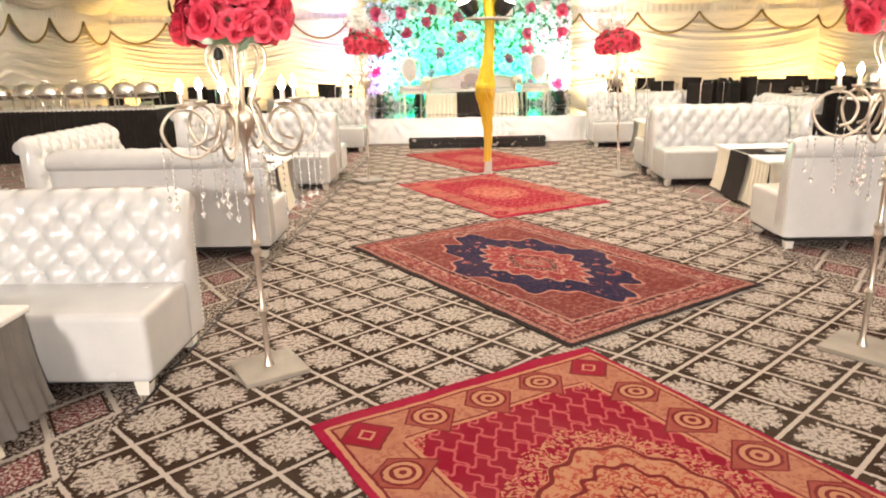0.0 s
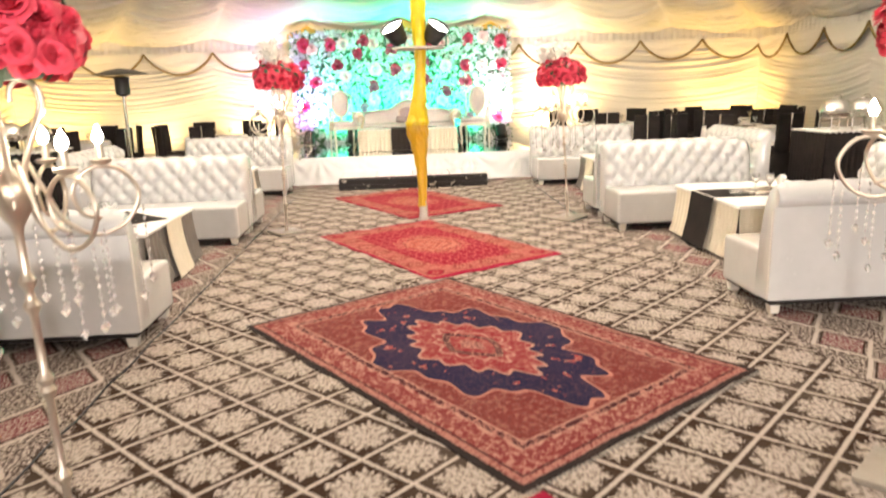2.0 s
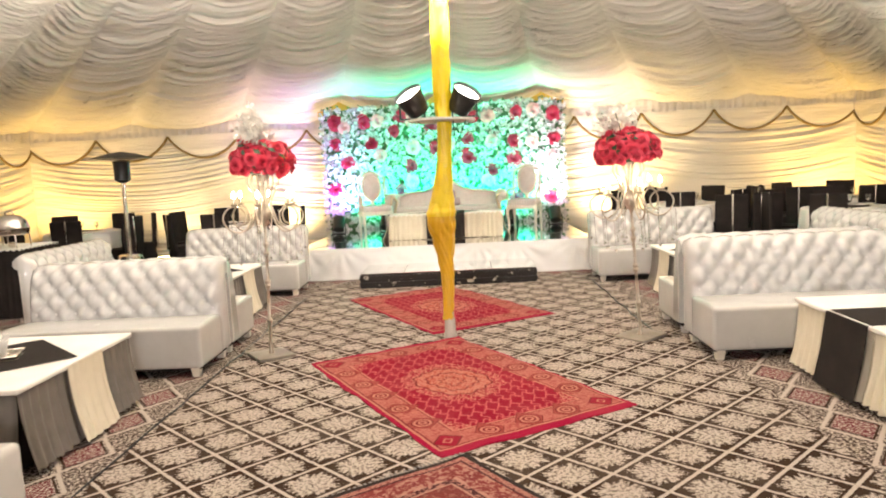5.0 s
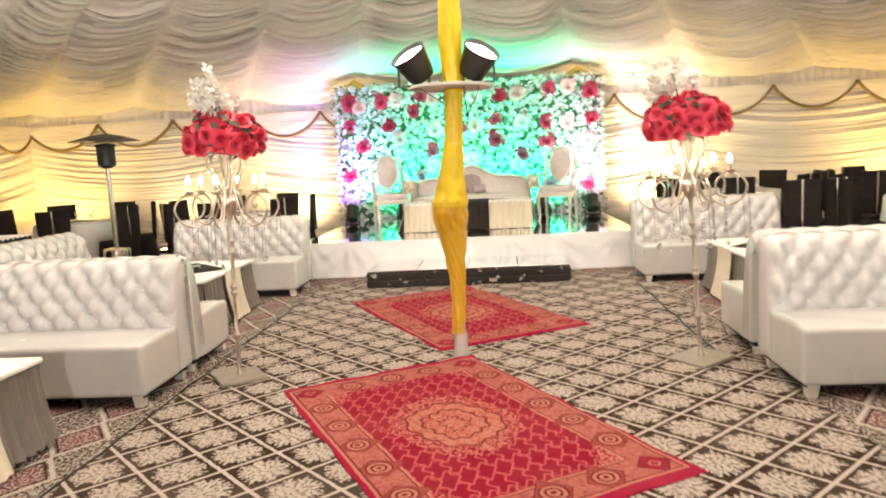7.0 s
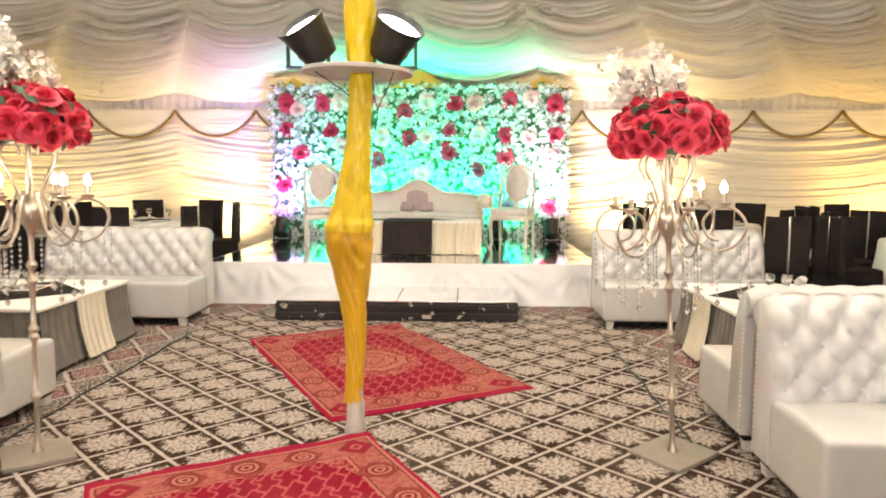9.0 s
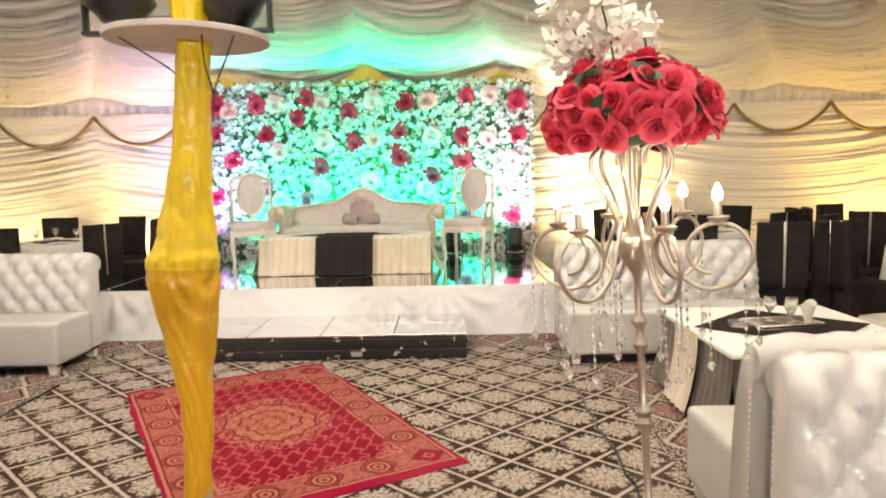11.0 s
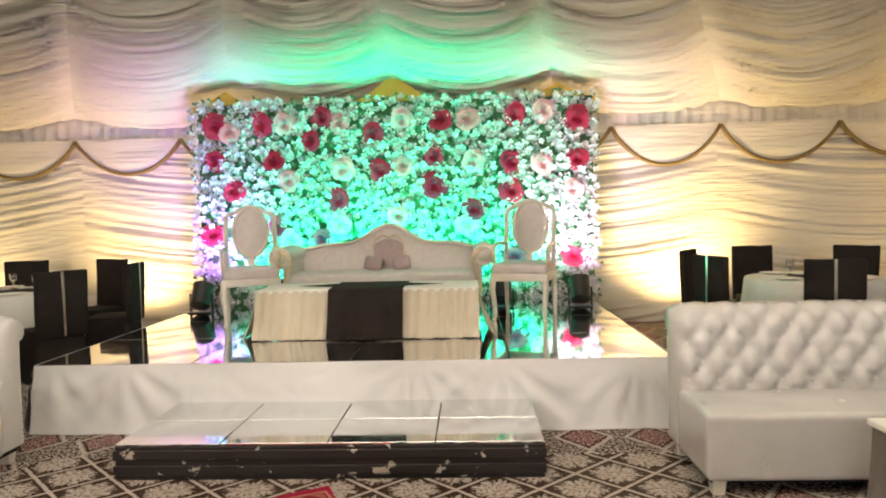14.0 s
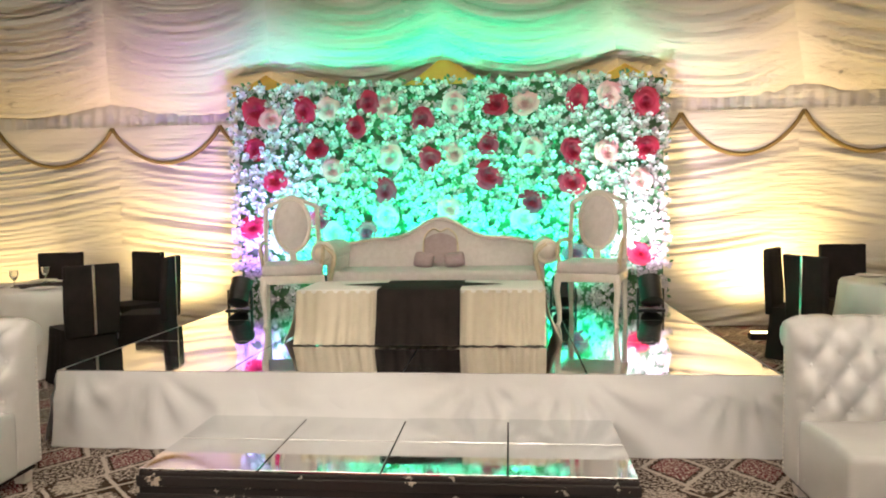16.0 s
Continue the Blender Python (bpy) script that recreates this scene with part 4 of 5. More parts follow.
# ---- mast with floodlights ----
def mast():
    root = thing("tent_mast", pose(0.680, 10.69, 0, -3.4, 1.0), "white tent mast wrapped in yellow satin", "pole")
    part("pole", lathe([(0.06, 0), (0.06, 0.03), (0.05, 0.05), (0.048, 0.17), (0.036, 0.2), (0.036, 6.4)], 16), PLASTER, root)
    rows = []
    keys = [(0.17, 0.052, -0.012), (0.4, 0.056, -0.004), (0.6, 0.068, -0.008), (0.78, 0.085, -0.028), (0.95, 0.112, -0.044), (1.06, 0.128, -0.058), (1.13, 0.128, -0.056), (1.22, 0.108, -0.040), (1.36, 0.084, -0.028), (1.6, 0.066, -0.012), (1.95, 0.056, -0.004), (2.05, 0.066, -0.012), (2.33, 0.08, -0.02), (3.0, 0.075, -0.02), (4.5, 0.07, 0), (6.3, 0.065, 0)]
    n = 64
    for k in range(len(keys) - 1):
        z0, r0, o0 = keys[k]
        z1, r1, o1 = keys[k + 1]
        steps = max(2, round((z1 - z0) / (0.016 if z1 < 3.5 else 0.05)))
        for j in range(steps):
            t = j / steps
            z, r, o = z0 + (z1 - z0) * t, r0 + (r1 - r0) * t, o0 + (o1 - o0) * t
            r += 0.012 * min(1.0, max(0.0, (z - 0.6) / 0.4))
            row = []
            for i in range(n):
                a = 2 * math.pi * i / n
                ca, sa = math.cos(a), math.sin(a)
                slant = z * 5.5 + 1.1 * ca - 0.7 * sa
                pinch = 1.0 if z > 0.6 else 1.0 + 1.8 * (0.6 - z) / 0.43
                fold = 0.10 * noise.noise((ca * 1.6, sa * 1.6, z * 2.0))
                fold -= 0.11 * pinch * max(0.0, 1 - 4.0 * abs(noise.noise((ca * 0.9, sa * 0.9, slant))))
                fold -= 0.06 * pinch * max(0.0, 1 - 4.0 * abs(noise.noise((ca * 1.5 + 7.0, sa * 1.5, z * 4.0 - 2.2 * ca))))
                fold += 0.05 * noise.noise((ca * 3.0, sa * 3.0, slant * 1.5))
                rr = max(r * 0.94 * (1 + fold), 0.051 + 0.04 * fold - 0.3 * min(0.0, o)) + (0.006 if 1.135 < z < 1.17 else 0.0)
                row.append((rr * math.cos(a) + o, rr * math.sin(a), z))
            rows.append(row)
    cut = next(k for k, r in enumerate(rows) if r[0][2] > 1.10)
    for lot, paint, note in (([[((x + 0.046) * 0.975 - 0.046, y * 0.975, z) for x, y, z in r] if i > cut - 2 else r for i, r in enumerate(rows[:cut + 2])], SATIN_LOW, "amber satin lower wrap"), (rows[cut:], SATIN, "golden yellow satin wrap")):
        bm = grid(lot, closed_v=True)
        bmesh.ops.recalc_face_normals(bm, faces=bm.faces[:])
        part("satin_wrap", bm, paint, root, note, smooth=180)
    part("lamp_board", lathe([(0.297, 1.968), (0.30, 1.971), (0.30, 1.987), (0.297, 1.99)], 36), WOODPLATE, root, "pale round lamp board", at=Matrix.Translation((-0.02, 0, 1.98)) @ Matrix.Rotation(radians(3.4), 4, "X") @ Matrix.Translation((0, 0, -1.98)))
    for way in ([(0.08, -0.14, 1.965), (0.085, -0.13, 1.86), (0.10, -0.085, 1.76), (0.09, -0.07, 1.66)],
                [(0.19, -0.12, 1.965), (0.16, -0.12, 1.88), (0.115, -0.09, 1.80), (0.10, -0.085, 1.75)],
                [(-0.24, -0.10, 1.965), (-0.17, -0.08, 1.92), (-0.09, -0.05, 1.87), (-0.055, -0.03, 1.84)]):
        part("cable", tube(smooth_path(way, 5), 0.0032, 6), BLACK, root, "thin black cable")
    return root


mast()


def floodlight(x, s):
    """A black theatre flood, mouth up and outwards."""
    root = thing("floodlight", Matrix.Translation((x, 10.79, 1.992)), "black theatre floodlight, lit, on the mast board", "floodlight", "floodlights on the mast")
    m = Matrix.Translation((-0.01 * s, 0, 0.155)) @ Matrix.Rotation(radians(31), 4, "X") @ Matrix.Rotation(radians(27 * s), 4, "Y") @ Matrix.Diagonal((0.98, 0.98, 0.98, 1))
    body = lathe([(0.05, -0.13), (0.095, -0.115), (0.108, -0.06), (0.112, -0.055), (0.112, -0.02), (0.118, 0.0), (0.128, 0.06), (0.142, 0.10), (0.137, 0.105), (0.12, 0.06)], 24, cap=False)
    body.faces.new([v for v in body.verts if abs(v.co.z + 0.13) < 1e-4])
    part("housing", body, BLACK, root, at=m)
    part("lens", lathe([(0.124, 0.070), (0.10, 0.080), (0.002, 0.084)], 24), FLOODFACE, root, "glowing white lens", at=m)
    for k in (-1, 1):
        part("yoke", box(k * 0.11 - 0.008, k * 0.11 + 0.008, -0.018, 0.018, 0.0, 0.15, 0.004, 1), BLACK, root)
    part("yoke_foot", box(-0.118, 0.118, -0.025, 0.025, 0.0, 0.012), BLACK, root, smooth=0)
    return root


floodlight(0.43, -1)
floodlight(0.90, 1)


# ---- cables along the carpet seams ----
for x0, y0, y1 in ((-1.17, 4.2, 13.0), (2.50, 10.6, 13.5)):
    pts = [(x0 + 0.03 * noise.noise((t * 0.8, x0, 0)), y0 + (y1 - y0) * t / 40, 0.006) for t in range(41)]
    tagged(part("cable", tube(pts, 0.006, 6), BLACK), "thin black cable lying on the carpet", "cable", "cables on the carpet")

# ---- stage ----
SX0, SX1, SY0, SY1, SZ = -1.58, 2.74, 14.50, 18.35, 0.45


def mirror_paint(name, a, b):
    """A silvered floor panel, faintly smeared by shoes."""
    k = Mat(name, 0.03, 1.0)
    smear = k.noise(3.2, 5, rough=0.7)
    k.colour(k.mix(smear, a, b))
    k.rough(((smear - 0.42).max(0.0) * 0.30 + 0.02) + k.noise(60, 3) * 0.012)
    return k.m


TILE = mirror_paint("silvered mirror panel", (0.86, 0.88, 0.88), (0.74, 0.76, 0.77))
DARKTILE = mirror_paint("worn silvered mirror panel", (0.78, 0.78, 0.79), (0.62, 0.62, 0.64))


def tiles(root, x0, x1, y0, y1, z, nx, ny, material):
    w, d = (x1 - x0) / nx, (y1 - y0) / ny
    mesh = finish(box(-w / 2 + 0.004, w / 2 - 0.004, -d / 2 + 0.004, d / 2 - 0.004, -0.012, 0.0, 0.002, 1), "floor_panel", material, 0)
    for i in range(nx):
        for j in range(ny):
            again("floor_panel", mesh, root, Matrix.Translation((x0 + w * (i + 0.5), y0 + d * (j + 0.5), z)))


def stage():
    root = thing("stage", pose(0, 0, 0), "low stage with silvered mirror floor panels and white cloth skirt", "stage")
    part("deck", box(SX0 + 0.02, SX1 - 0.02, SY0 + 0.02, SY1, 0.0, SZ - 0.015), BLACK, root, smooth=0)
    tiles(root, SX0, SX1, SY0, SY1, SZ, 4, 4, DARKTILE)
    for x0, y0, x1, y1 in ((SX0, SY0, SX1, SY0), (SX0, SY1, SX0, SY0), (SX1, SY0, SX1, SY1)):
        a, b = Vector((x0, y0, 0)), Vector((x1, y1, 0))
        length = (b - a).length
        way = (b - a).normalized()
        nrm = Vector((way.y, -way.x, 0))
        n = round(length / 0.03)
        rows = []
        for i in range(n + 1):
            s = length * i / n
            row = []
            for j in range(15):
                v = j / 14
                swag = 0.03 * noise.noise((s * 1.3, v * 1.2, x0)) + 0.008 * noise.noise((s * 7 - v * 3.0, v * 2.0, 8))
                for k, (tie, reach) in enumerate(((0.12, 0.5), (0.62, 0.7), (2.62, 0.8), (3.15, 0.9), (4.1, 0.6))):
                    phi = math.atan2(s - tie, v * 0.45 + 0.03)
                    far = math.hypot(s - tie, v * 0.45)
                    swag += 0.020 * math.sin(phi * (9 + 2 * k) + k) * math.exp(-(far / reach) ** 2 * 2.5) * min(1, far * 5)
                row.append(a + way * s + nrm * (0.012 + max(0.0, swag + 0.035) * min(1, v * 3.0) + 0.07 * v * v) + Vector((0, 0, (SZ - 0.004) * (1 - v) + 0.004)))
            rows.append(row)
        part("skirt", grid(rows), SKIRT, root, "draped white cloth skirt", smooth=180)
    part("edge_strip", box(SX0 - 0.008, SX1 + 0.008, SY0 - 0.01, SY0 + 0.006, SZ - 0.03, SZ - 0.001), BLACK, root, smooth=0)
    return root


stage()


def worn_black():
    k = Mat("chipped black paint", 0.55)
    k.put(Specular_IOR_Level=0.25)
    chips = k.noise(10, 5, rough=0.65)
    k.colour(k.mix(chips.above(0.635), k.mix(k.noise(60, 3), (0.014, 0.012, 0.011), (0.03, 0.023, 0.02)), (0.42, 0.36, 0.30)))
    return k.bump(chips, 0.4, 0.004).m


WORN = worn_black()


def step():
    x0, x1, y0, y1, z = -0.56, 1.79, 13.58, 14.44, 0.20
    root = thing("stage_step", pose(0, 0, 0), "low black step topped with silvered mirror panels", "step")
    part("box_body", box(x0, x1, y0, y1, 0.0, z - 0.014, 0.006, 1), WORN, root, "chipped black painted frame", smooth=0)
    for zz in (0.03, 0.115):
        part("rail", box(x0 - 0.008, x1 + 0.008, y0 - 0.012, y0 + 0.01, zz, zz + 0.05, 0.004, 1), WORN, root, smooth=0)
    tiles(root, x0, x1, y0, y0 + 0.44, z, 4, 1, TILE)
    tiles(root, x0, x1, y0 + 0.44, y1, z, 4, 1, TILE)
    return root


step()


# ---- flower wall ----
WX0, WX1, WY, WZ0, WZ1 = -1.78, 2.86, 17.9, SZ, 2.78


def petal_paint():
    k = Mat("silk hydrangea petals", 0.7)
    r = k.island()
    c = k.mix(r, (0.74, 0.70, 0.72), (0.42, 0.38, 0.41))
    return k.colour(c).bump(k.noise(120, 2), 0.2, 0.002).m


PETAL = petal_paint()


def flower_wall():
    root = thing("flower_wall", pose(0, 0, 0), "tall backdrop of white silk flowers with magenta roses", "flower wall")
    part("board", box(WX0 + 0.03, WX1 - 0.03, WY + 0.06, WY + 0.12, WZ0, WZ1 - 0.04), BACKING, root, "dark green backing board", smooth=0)
    rnd = random.Random(5)
    spots = [(-1.51, 2.50), (-0.97, 2.50), (-0.27, 2.56), (-0.41, 2.30), (0.31, 2.36), (1.09, 2.50), (1.94, 2.52), (2.64, 2.48), (-1.53, 2.09), (-0.84, 2.08), (-1.31, 1.76), (-0.10, 1.61), (0.39, 1.94), (1.01, 2.09), (1.01, 1.76), (1.46, 1.48), (1.89, 2.00), (1.88, 1.68), (2.64, 2.02), (-1.57, 1.25), (-0.82, 1.30), (-0.31, 1.16), (2.58, 0.92), (1.91, 0.91)]
    pinks = [(-1.35, 2.42), (-0.70, 2.50), (-0.07, 2.50), (0.65, 2.52), (1.40, 2.51), (2.27, 2.57), (-0.67, 1.85), (-0.04, 1.97), (0.65, 2.00), (1.46, 2.02), (2.24, 1.98), (1.38, 1.30), (0.59, 1.42), (-0.67, 1.16), (-0.10, 1.34), (2.58, 1.68)]
    big = rose_mesh("wall_rose", WALLROSE, 0.128)
    soft = rose_mesh("wall_rose", PINKROSE, 0.122)
    for lot, mesh in ((spots, big), (pinks, soft)):
        for x, z in lot:
            again("wall_rose", mesh, root, Matrix.LocRotScale((x, WY - 0.015, z), Euler((radians(90) + rnd.uniform(-0.3, 0.3), 0, rnd.uniform(-0.3, 0.3))) , (rnd.uniform(0.8, 1.15), rnd.uniform(0.85, 1.15), 0.62)) @ Matrix.Rotation(rnd.uniform(0, 6), 4, "Z"))
    verts, faces = [], []
    step = 0.047
    nx, nz = int((WX1 - WX0) / step), int((WZ1 - WZ0) / step)
    for i in range(nx + 1):
        for j in range(nz + 1):
            x = WX0 + step * (i + 0.5 * (j % 2)) + rnd.uniform(-0.022, 0.022)
            z = WZ0 + step * j + rnd.uniform(-0.022, 0.022)
            if rnd.random() < (0.8 if noise.noise((x * 9, z * 9, 5.0)) < -0.16 else 0.12):
                continue
            if any(abs(x - a) < 0.08 and abs(z - b) < 0.08 for a, b in spots + pinks):
                continue
            puff = 0.04 * noise.noise((x * 6, z * 6, 2.0))
            c = Vector((x, WY - 0.01 - puff + rnd.uniform(-0.04, 0.04), z))
            nrm = Vector((rnd.uniform(-0.6, 0.6), -1, rnd.uniform(-0.6, 0.6))).normalized()
            side = nrm.orthogonal().normalized()
            up = nrm.cross(side)
            size, spin = rnd.uniform(0.030, 0.054), rnd.uniform(0, 3)
            for k in range(4):
                a = spin + k * math.pi / 2
                base = len(verts)
                verts.append(c - nrm * size * 0.2)
                for t, r, h in ((-0.62, 0.8, 0.15), (0.0, 1.0, 0.3), (0.62, 0.8, 0.15)):
                    verts.append(c + (side * math.cos(a + t) + up * math.sin(a + t)) * size * r + nrm * size * h)
                faces.append((base, base + 1, base + 2, base + 3))
    me = bpy.data.meshes.new("petals")
    me.from_pydata([tuple(v) for v in verts], [], faces)
    me.materials.append(PETAL)
    ob = new("petals", me)
    ob.parent = root
    tagged(ob, "white and lilac silk petals", kind="stuff")
    verts, faces = [], []
    for k in range(2200):
        x, z = rnd.uniform(WX0 - 0.03, WX1 + 0.03), rnd.uniform(WZ0, WZ1 + 0.03)
        c = Vector((x, WY + rnd.uniform(0.0, 0.04), z))
        a = rnd.uniform(0, 6.28)
        d = Vector((math.cos(a), -0.5, math.sin(a))) * 0.055
        s = Vector((-math.sin(a), 0, math.cos(a))) * 0.018
        base = len(verts)
        verts += [c, c + d * 0.5 + s, c + d, c + d * 0.5 - s]
        faces.append((base, base + 1, base + 2, base + 3))
    me = bpy.data.meshes.new("leaves")
    me.from_pydata([tuple(v) for v in verts], [], faces)
    me.materials.append(WALLLEAF)
    ob = new("leaves", me)
    ob.parent = root
    tagged(ob, "sage green silk leaves", kind="stuff")
    return root


flower_wall()


def crest(cx, half, z0, z1, y):
    """A gilt cloth gable over the flower wall."""
    rows = []
    for i in range(25):
        u = i / 12 - 1
        top = z0 + (z1 - z0) * (1 - abs(u)) ** 1.4
        rows.append([(cx + half * u, y, z0 - 0.12), (cx + half * u, y - 0.02, (z0 + top) / 2), (cx + half * u, y, top), (cx + half * u, y + 0.05, top), (cx + half * u, y + 0.05, z0 - 0.12)])
    bm = grid(rows, closed_v=True)
    bmesh.ops.recalc_face_normals(bm, faces=bm.faces[:])
    ob = part("crest_board", bm, GOLDCLOTH, None)
    return tagged(ob, "golden cloth gable above the flower wall", "gable", "golden gables")


crest(0.55, 0.55, 2.74, 3.08, 18.06)
crest(-1.45, 0.42, 2.74, 2.92, 18.06)
crest(2.45, 0.42, 2.74, 2.92, 18.06)


# ---- bridal furniture ----
def cabriole(x, y, high, s):
    return tube(smooth_path([(x, y, high), (x + 0.012 * s, y - 0.015, high * 0.75), (x, y - 0.004, high * 0.4), (x - 0.004 * s, y, high * 0.12), (x + 0.008 * s, y - 0.012, 0.0)], 5), [0.032 - 0.018 * k / 20 if k < 18 else 0.02 for k in range(21)], 8)


def throne_chair(m):
    root = thing("bridal_chair", m, "ivory carved armchair with oval brocade back panel", "chair", "bridal chairs")
    for x in (-0.23, 0.23):
        s = 1 if x > 0 else -1
        part("leg", cabriole(x, -0.22, 0.40, s), IVORY, root)
        part("leg", tube([(x, 0.22, 0.40), (x, 0.24, 0.2), (x, 0.27, 0.0)], [0.026, 0.022, 0.018], 8), IVORY, root)
        part("back_post", tube(smooth_path([(x, 0.22, 0.40), (x, 0.25, 0.7), (x * 0.98, 0.29, 1.0)], 5), 0.021, 8), IVORY, root)
        part("arm", tube(smooth_path([(x, 0.25, 0.68), (x * 1.08, 0.05, 0.69), (x * 1.12, -0.12, 0.66), (x * 1.08, -0.16, 0.56), (x, -0.12, 0.44)], 5), 0.018, 8), GILT, root, "gilded curved arm")
    part("seat_rail", box(-0.26, 0.26, -0.25, 0.25, 0.36, 0.43, 0.012, 2), IVORY, root)
    seat = box(-0.25, 0.25, -0.25, 0.24, 0.42, 0.52, 0.04, 4)
    part("seat", seat, IVORYFAB, root, "pale brocade seat")
    lean = Matrix.Translation((0, 0.27, 0.80)) @ Matrix.Rotation(radians(-7), 4, "X")
    ring = [(0.155 * math.cos(2 * math.pi * k / 28), 0, 0.235 * math.sin(2 * math.pi * k / 28) + 0.04) for k in range(29)]
    part("oval_frame", tube(ring, 0.02, 8), IVORY, root, "carved ivory oval frame", at=lean)
    pad = lathe([(0.148, -0.012), (0.148, 0.006), (0.11, 0.02), (0.002, 0.026)], 28)
    bmesh.ops.scale(pad, vec=(1, 1.52, 1), verts=pad.verts[:])
    part("oval_pad", pad, IVORYFAB, root, "mauve grey brocade oval", at=lean @ Matrix.Translation((0, 0, 0.04)) @ Matrix.Rotation(radians(90), 4, "X"))
    part("top_rail", tube(smooth_path([(-0.225, 0.0, 0.2), (-0.15, 0, 0.235), (0, 0, 0.29), (0.15, 0, 0.235), (0.225, 0, 0.2)], 5), 0.02, 8), IVORY, root, at=lean)
    part("splat", box(-0.03, 0.03, -0.012, 0.012, -0.30, -0.18, 0.005, 1), IVORY, root, at=lean)
    part("lower_rail", box(-0.23, 0.23, -0.015, 0.015, -0.33, -0.28, 0.006, 1), IVORY, root, at=lean)
    return root


throne_chair(pose(-0.64, 16.30, SZ, 0, 0, 17))
throne_chair(pose(1.90, 16.30, SZ, 0, 0, -17))


def bridal_sofa(m):
    root = thing("bridal_sofa", m, "ivory carved settee with camel back and scrolled arms", "sofa")
    w = 0.90
    rows = []
    for i in range(41):
        u = i / 20 - 1
        top = 0.64 + 0.20 * math.exp(-(u / 0.5) ** 2 * 1.6) + 0.02 * math.cos(u * 9)
        x = u * w
        rows.append([(x, 0.10, 0.40), (x, 0.16, 0.55), (x, 0.22, top - 0.02), (x, 0.25, top + 0.005), (x, 0.29, top - 0.01), (x, 0.26, 0.40)])
    bm = grid(rows, closed_v=True)
    bm.verts.ensure_lookup_table()
    bm.faces.new([bm.verts[k] for k in range(6)])
    bm.faces.new([bm.verts[len(bm.verts) - 6 + k] for k in reversed(range(6))])
    bmesh.ops.recalc_face_normals(bm, faces=bm.faces[:])
    part("backrest", bm, IVORYFAB, root, "pale brocade camel back", smooth=60)
    part("crest_rail", tube([(r[3][0], r[3][1], r[3][2] + 0.012) for r in rows], 0.02, 8), IVORY, root, "carved ivory crest rail")
    part("panel_trim", tube(smooth_path([(-0.16, 0.16, 0.52), (-0.15, 0.185, 0.7), (-0.07, 0.20, 0.78), (0, 0.2, 0.755), (0.07, 0.20, 0.78), (0.15, 0.185, 0.7), (0.16, 0.16, 0.52)], 5), 0.009, 6), GILT, root)
    panel = [[(-0.15 + 0.03 * i, 0.098 + 0.085 * j / 8 + 0.012 * math.sin(math.pi * j / 8), 0.47 + (0.27 - 0.06 * abs(i / 5 - 1) ** 2) * j / 8) for j in range(9)] for i in range(11)]
    part("centre_panel", grid(panel), DUSKY, root, "mauve brocade centre panel", smooth=180)
    part("seat", box(-w, w, -0.42, 0.2, 0.28, 0.44, 0.045, 4), IVORYFAB, root, "pale brocade seat")
    part("seat_rail", box(-w - 0.02, w + 0.02, -0.44, 0.2, 0.2, 0.29, 0.014, 2), IVORY, root)
    for s in (-1, 1):
        arm = lathe([(0.10, -0.42), (0.10, 0.2)], 22)
        part("arm_roll", arm, IVORYFAB, root, at=Matrix.Translation((s * (w + 0.05), 0, 0.60)) @ Matrix.Rotation(radians(-90), 4, "X"))
        part("arm_boss", lathe([(0.104, 0), (0.104, 0.012), (0.08, 0.022), (0.07, 0.016), (0.062, 0.03), (0.03, 0.05), (0.002, 0.055)], 22), IVORY, root, "turned ivory boss", at=Matrix.Translation((s * (w + 0.05), -0.42, 0.60)) @ Matrix.Rotation(radians(90), 4, "X"))
        part("arm_panel", box(s * (w - 0.01) - 0.035, s * (w - 0.01) + 0.035, -0.42, 0.2, 0.26, 0.56, 0.02, 3), IVORYFAB, root)
        part("arm_scroll", tube(smooth_path([(s * (w + 0.04), -0.44, 0.66), (s * (w - 0.05), -0.445, 0.58), (s * (w - 0.02), -0.445, 0.42), (s * (w + 0.01), -0.445, 0.26)], 5), 0.022, 8), GILT, root, "gilded carved arm front")
        part("leg", cabriole(s * (w - 0.05), -0.38, 0.21, s), IVORY, root)
        part("leg", tube([(s * (w - 0.05), 0.16, 0.21), (s * (w - 0.05), 0.2, 0.0)], 0.024, 8), IVORY, root)
    return root


bridal_sofa(pose(0.585, 16.70, SZ))


def cushion(m, label):
    rows = []
    for i in range(13):
        u = i / 6 - 1
        rows.append([])
        for j in range(24):
            a = 2 * math.pi * j / 24
            r = (abs(math.cos(a)) ** 6 + abs(math.sin(a)) ** 6) ** (-1 / 6) * (1 - abs(u) ** 2.4) ** 0.5
            rows[-1].append((0.15 * r * math.cos(a), 0.06 * u, 0.15 * r * math.sin(a)))
    bm = grid(rows, closed_v=True)
    bmesh.ops.remove_doubles(bm, verts=bm.verts[:], dist=1e-5)
    bmesh.ops.recalc_face_normals(bm, faces=bm.faces[:])
    ob = part("cushion", bm, DUSKY, None, smooth=180, at=m)
    return tagged(ob, label, "cushion", "cushions on the settee")


for cx, tilt in ((0.45, 11), (0.73, -9)):
    cushion(pose(cx, 16.70, SZ + 0.505, -20, tilt, 0) @ Matrix.Diagonal((0.6, 0.8, 0.46, 1)), "small dusky pink cushion propped on the ivory settee")


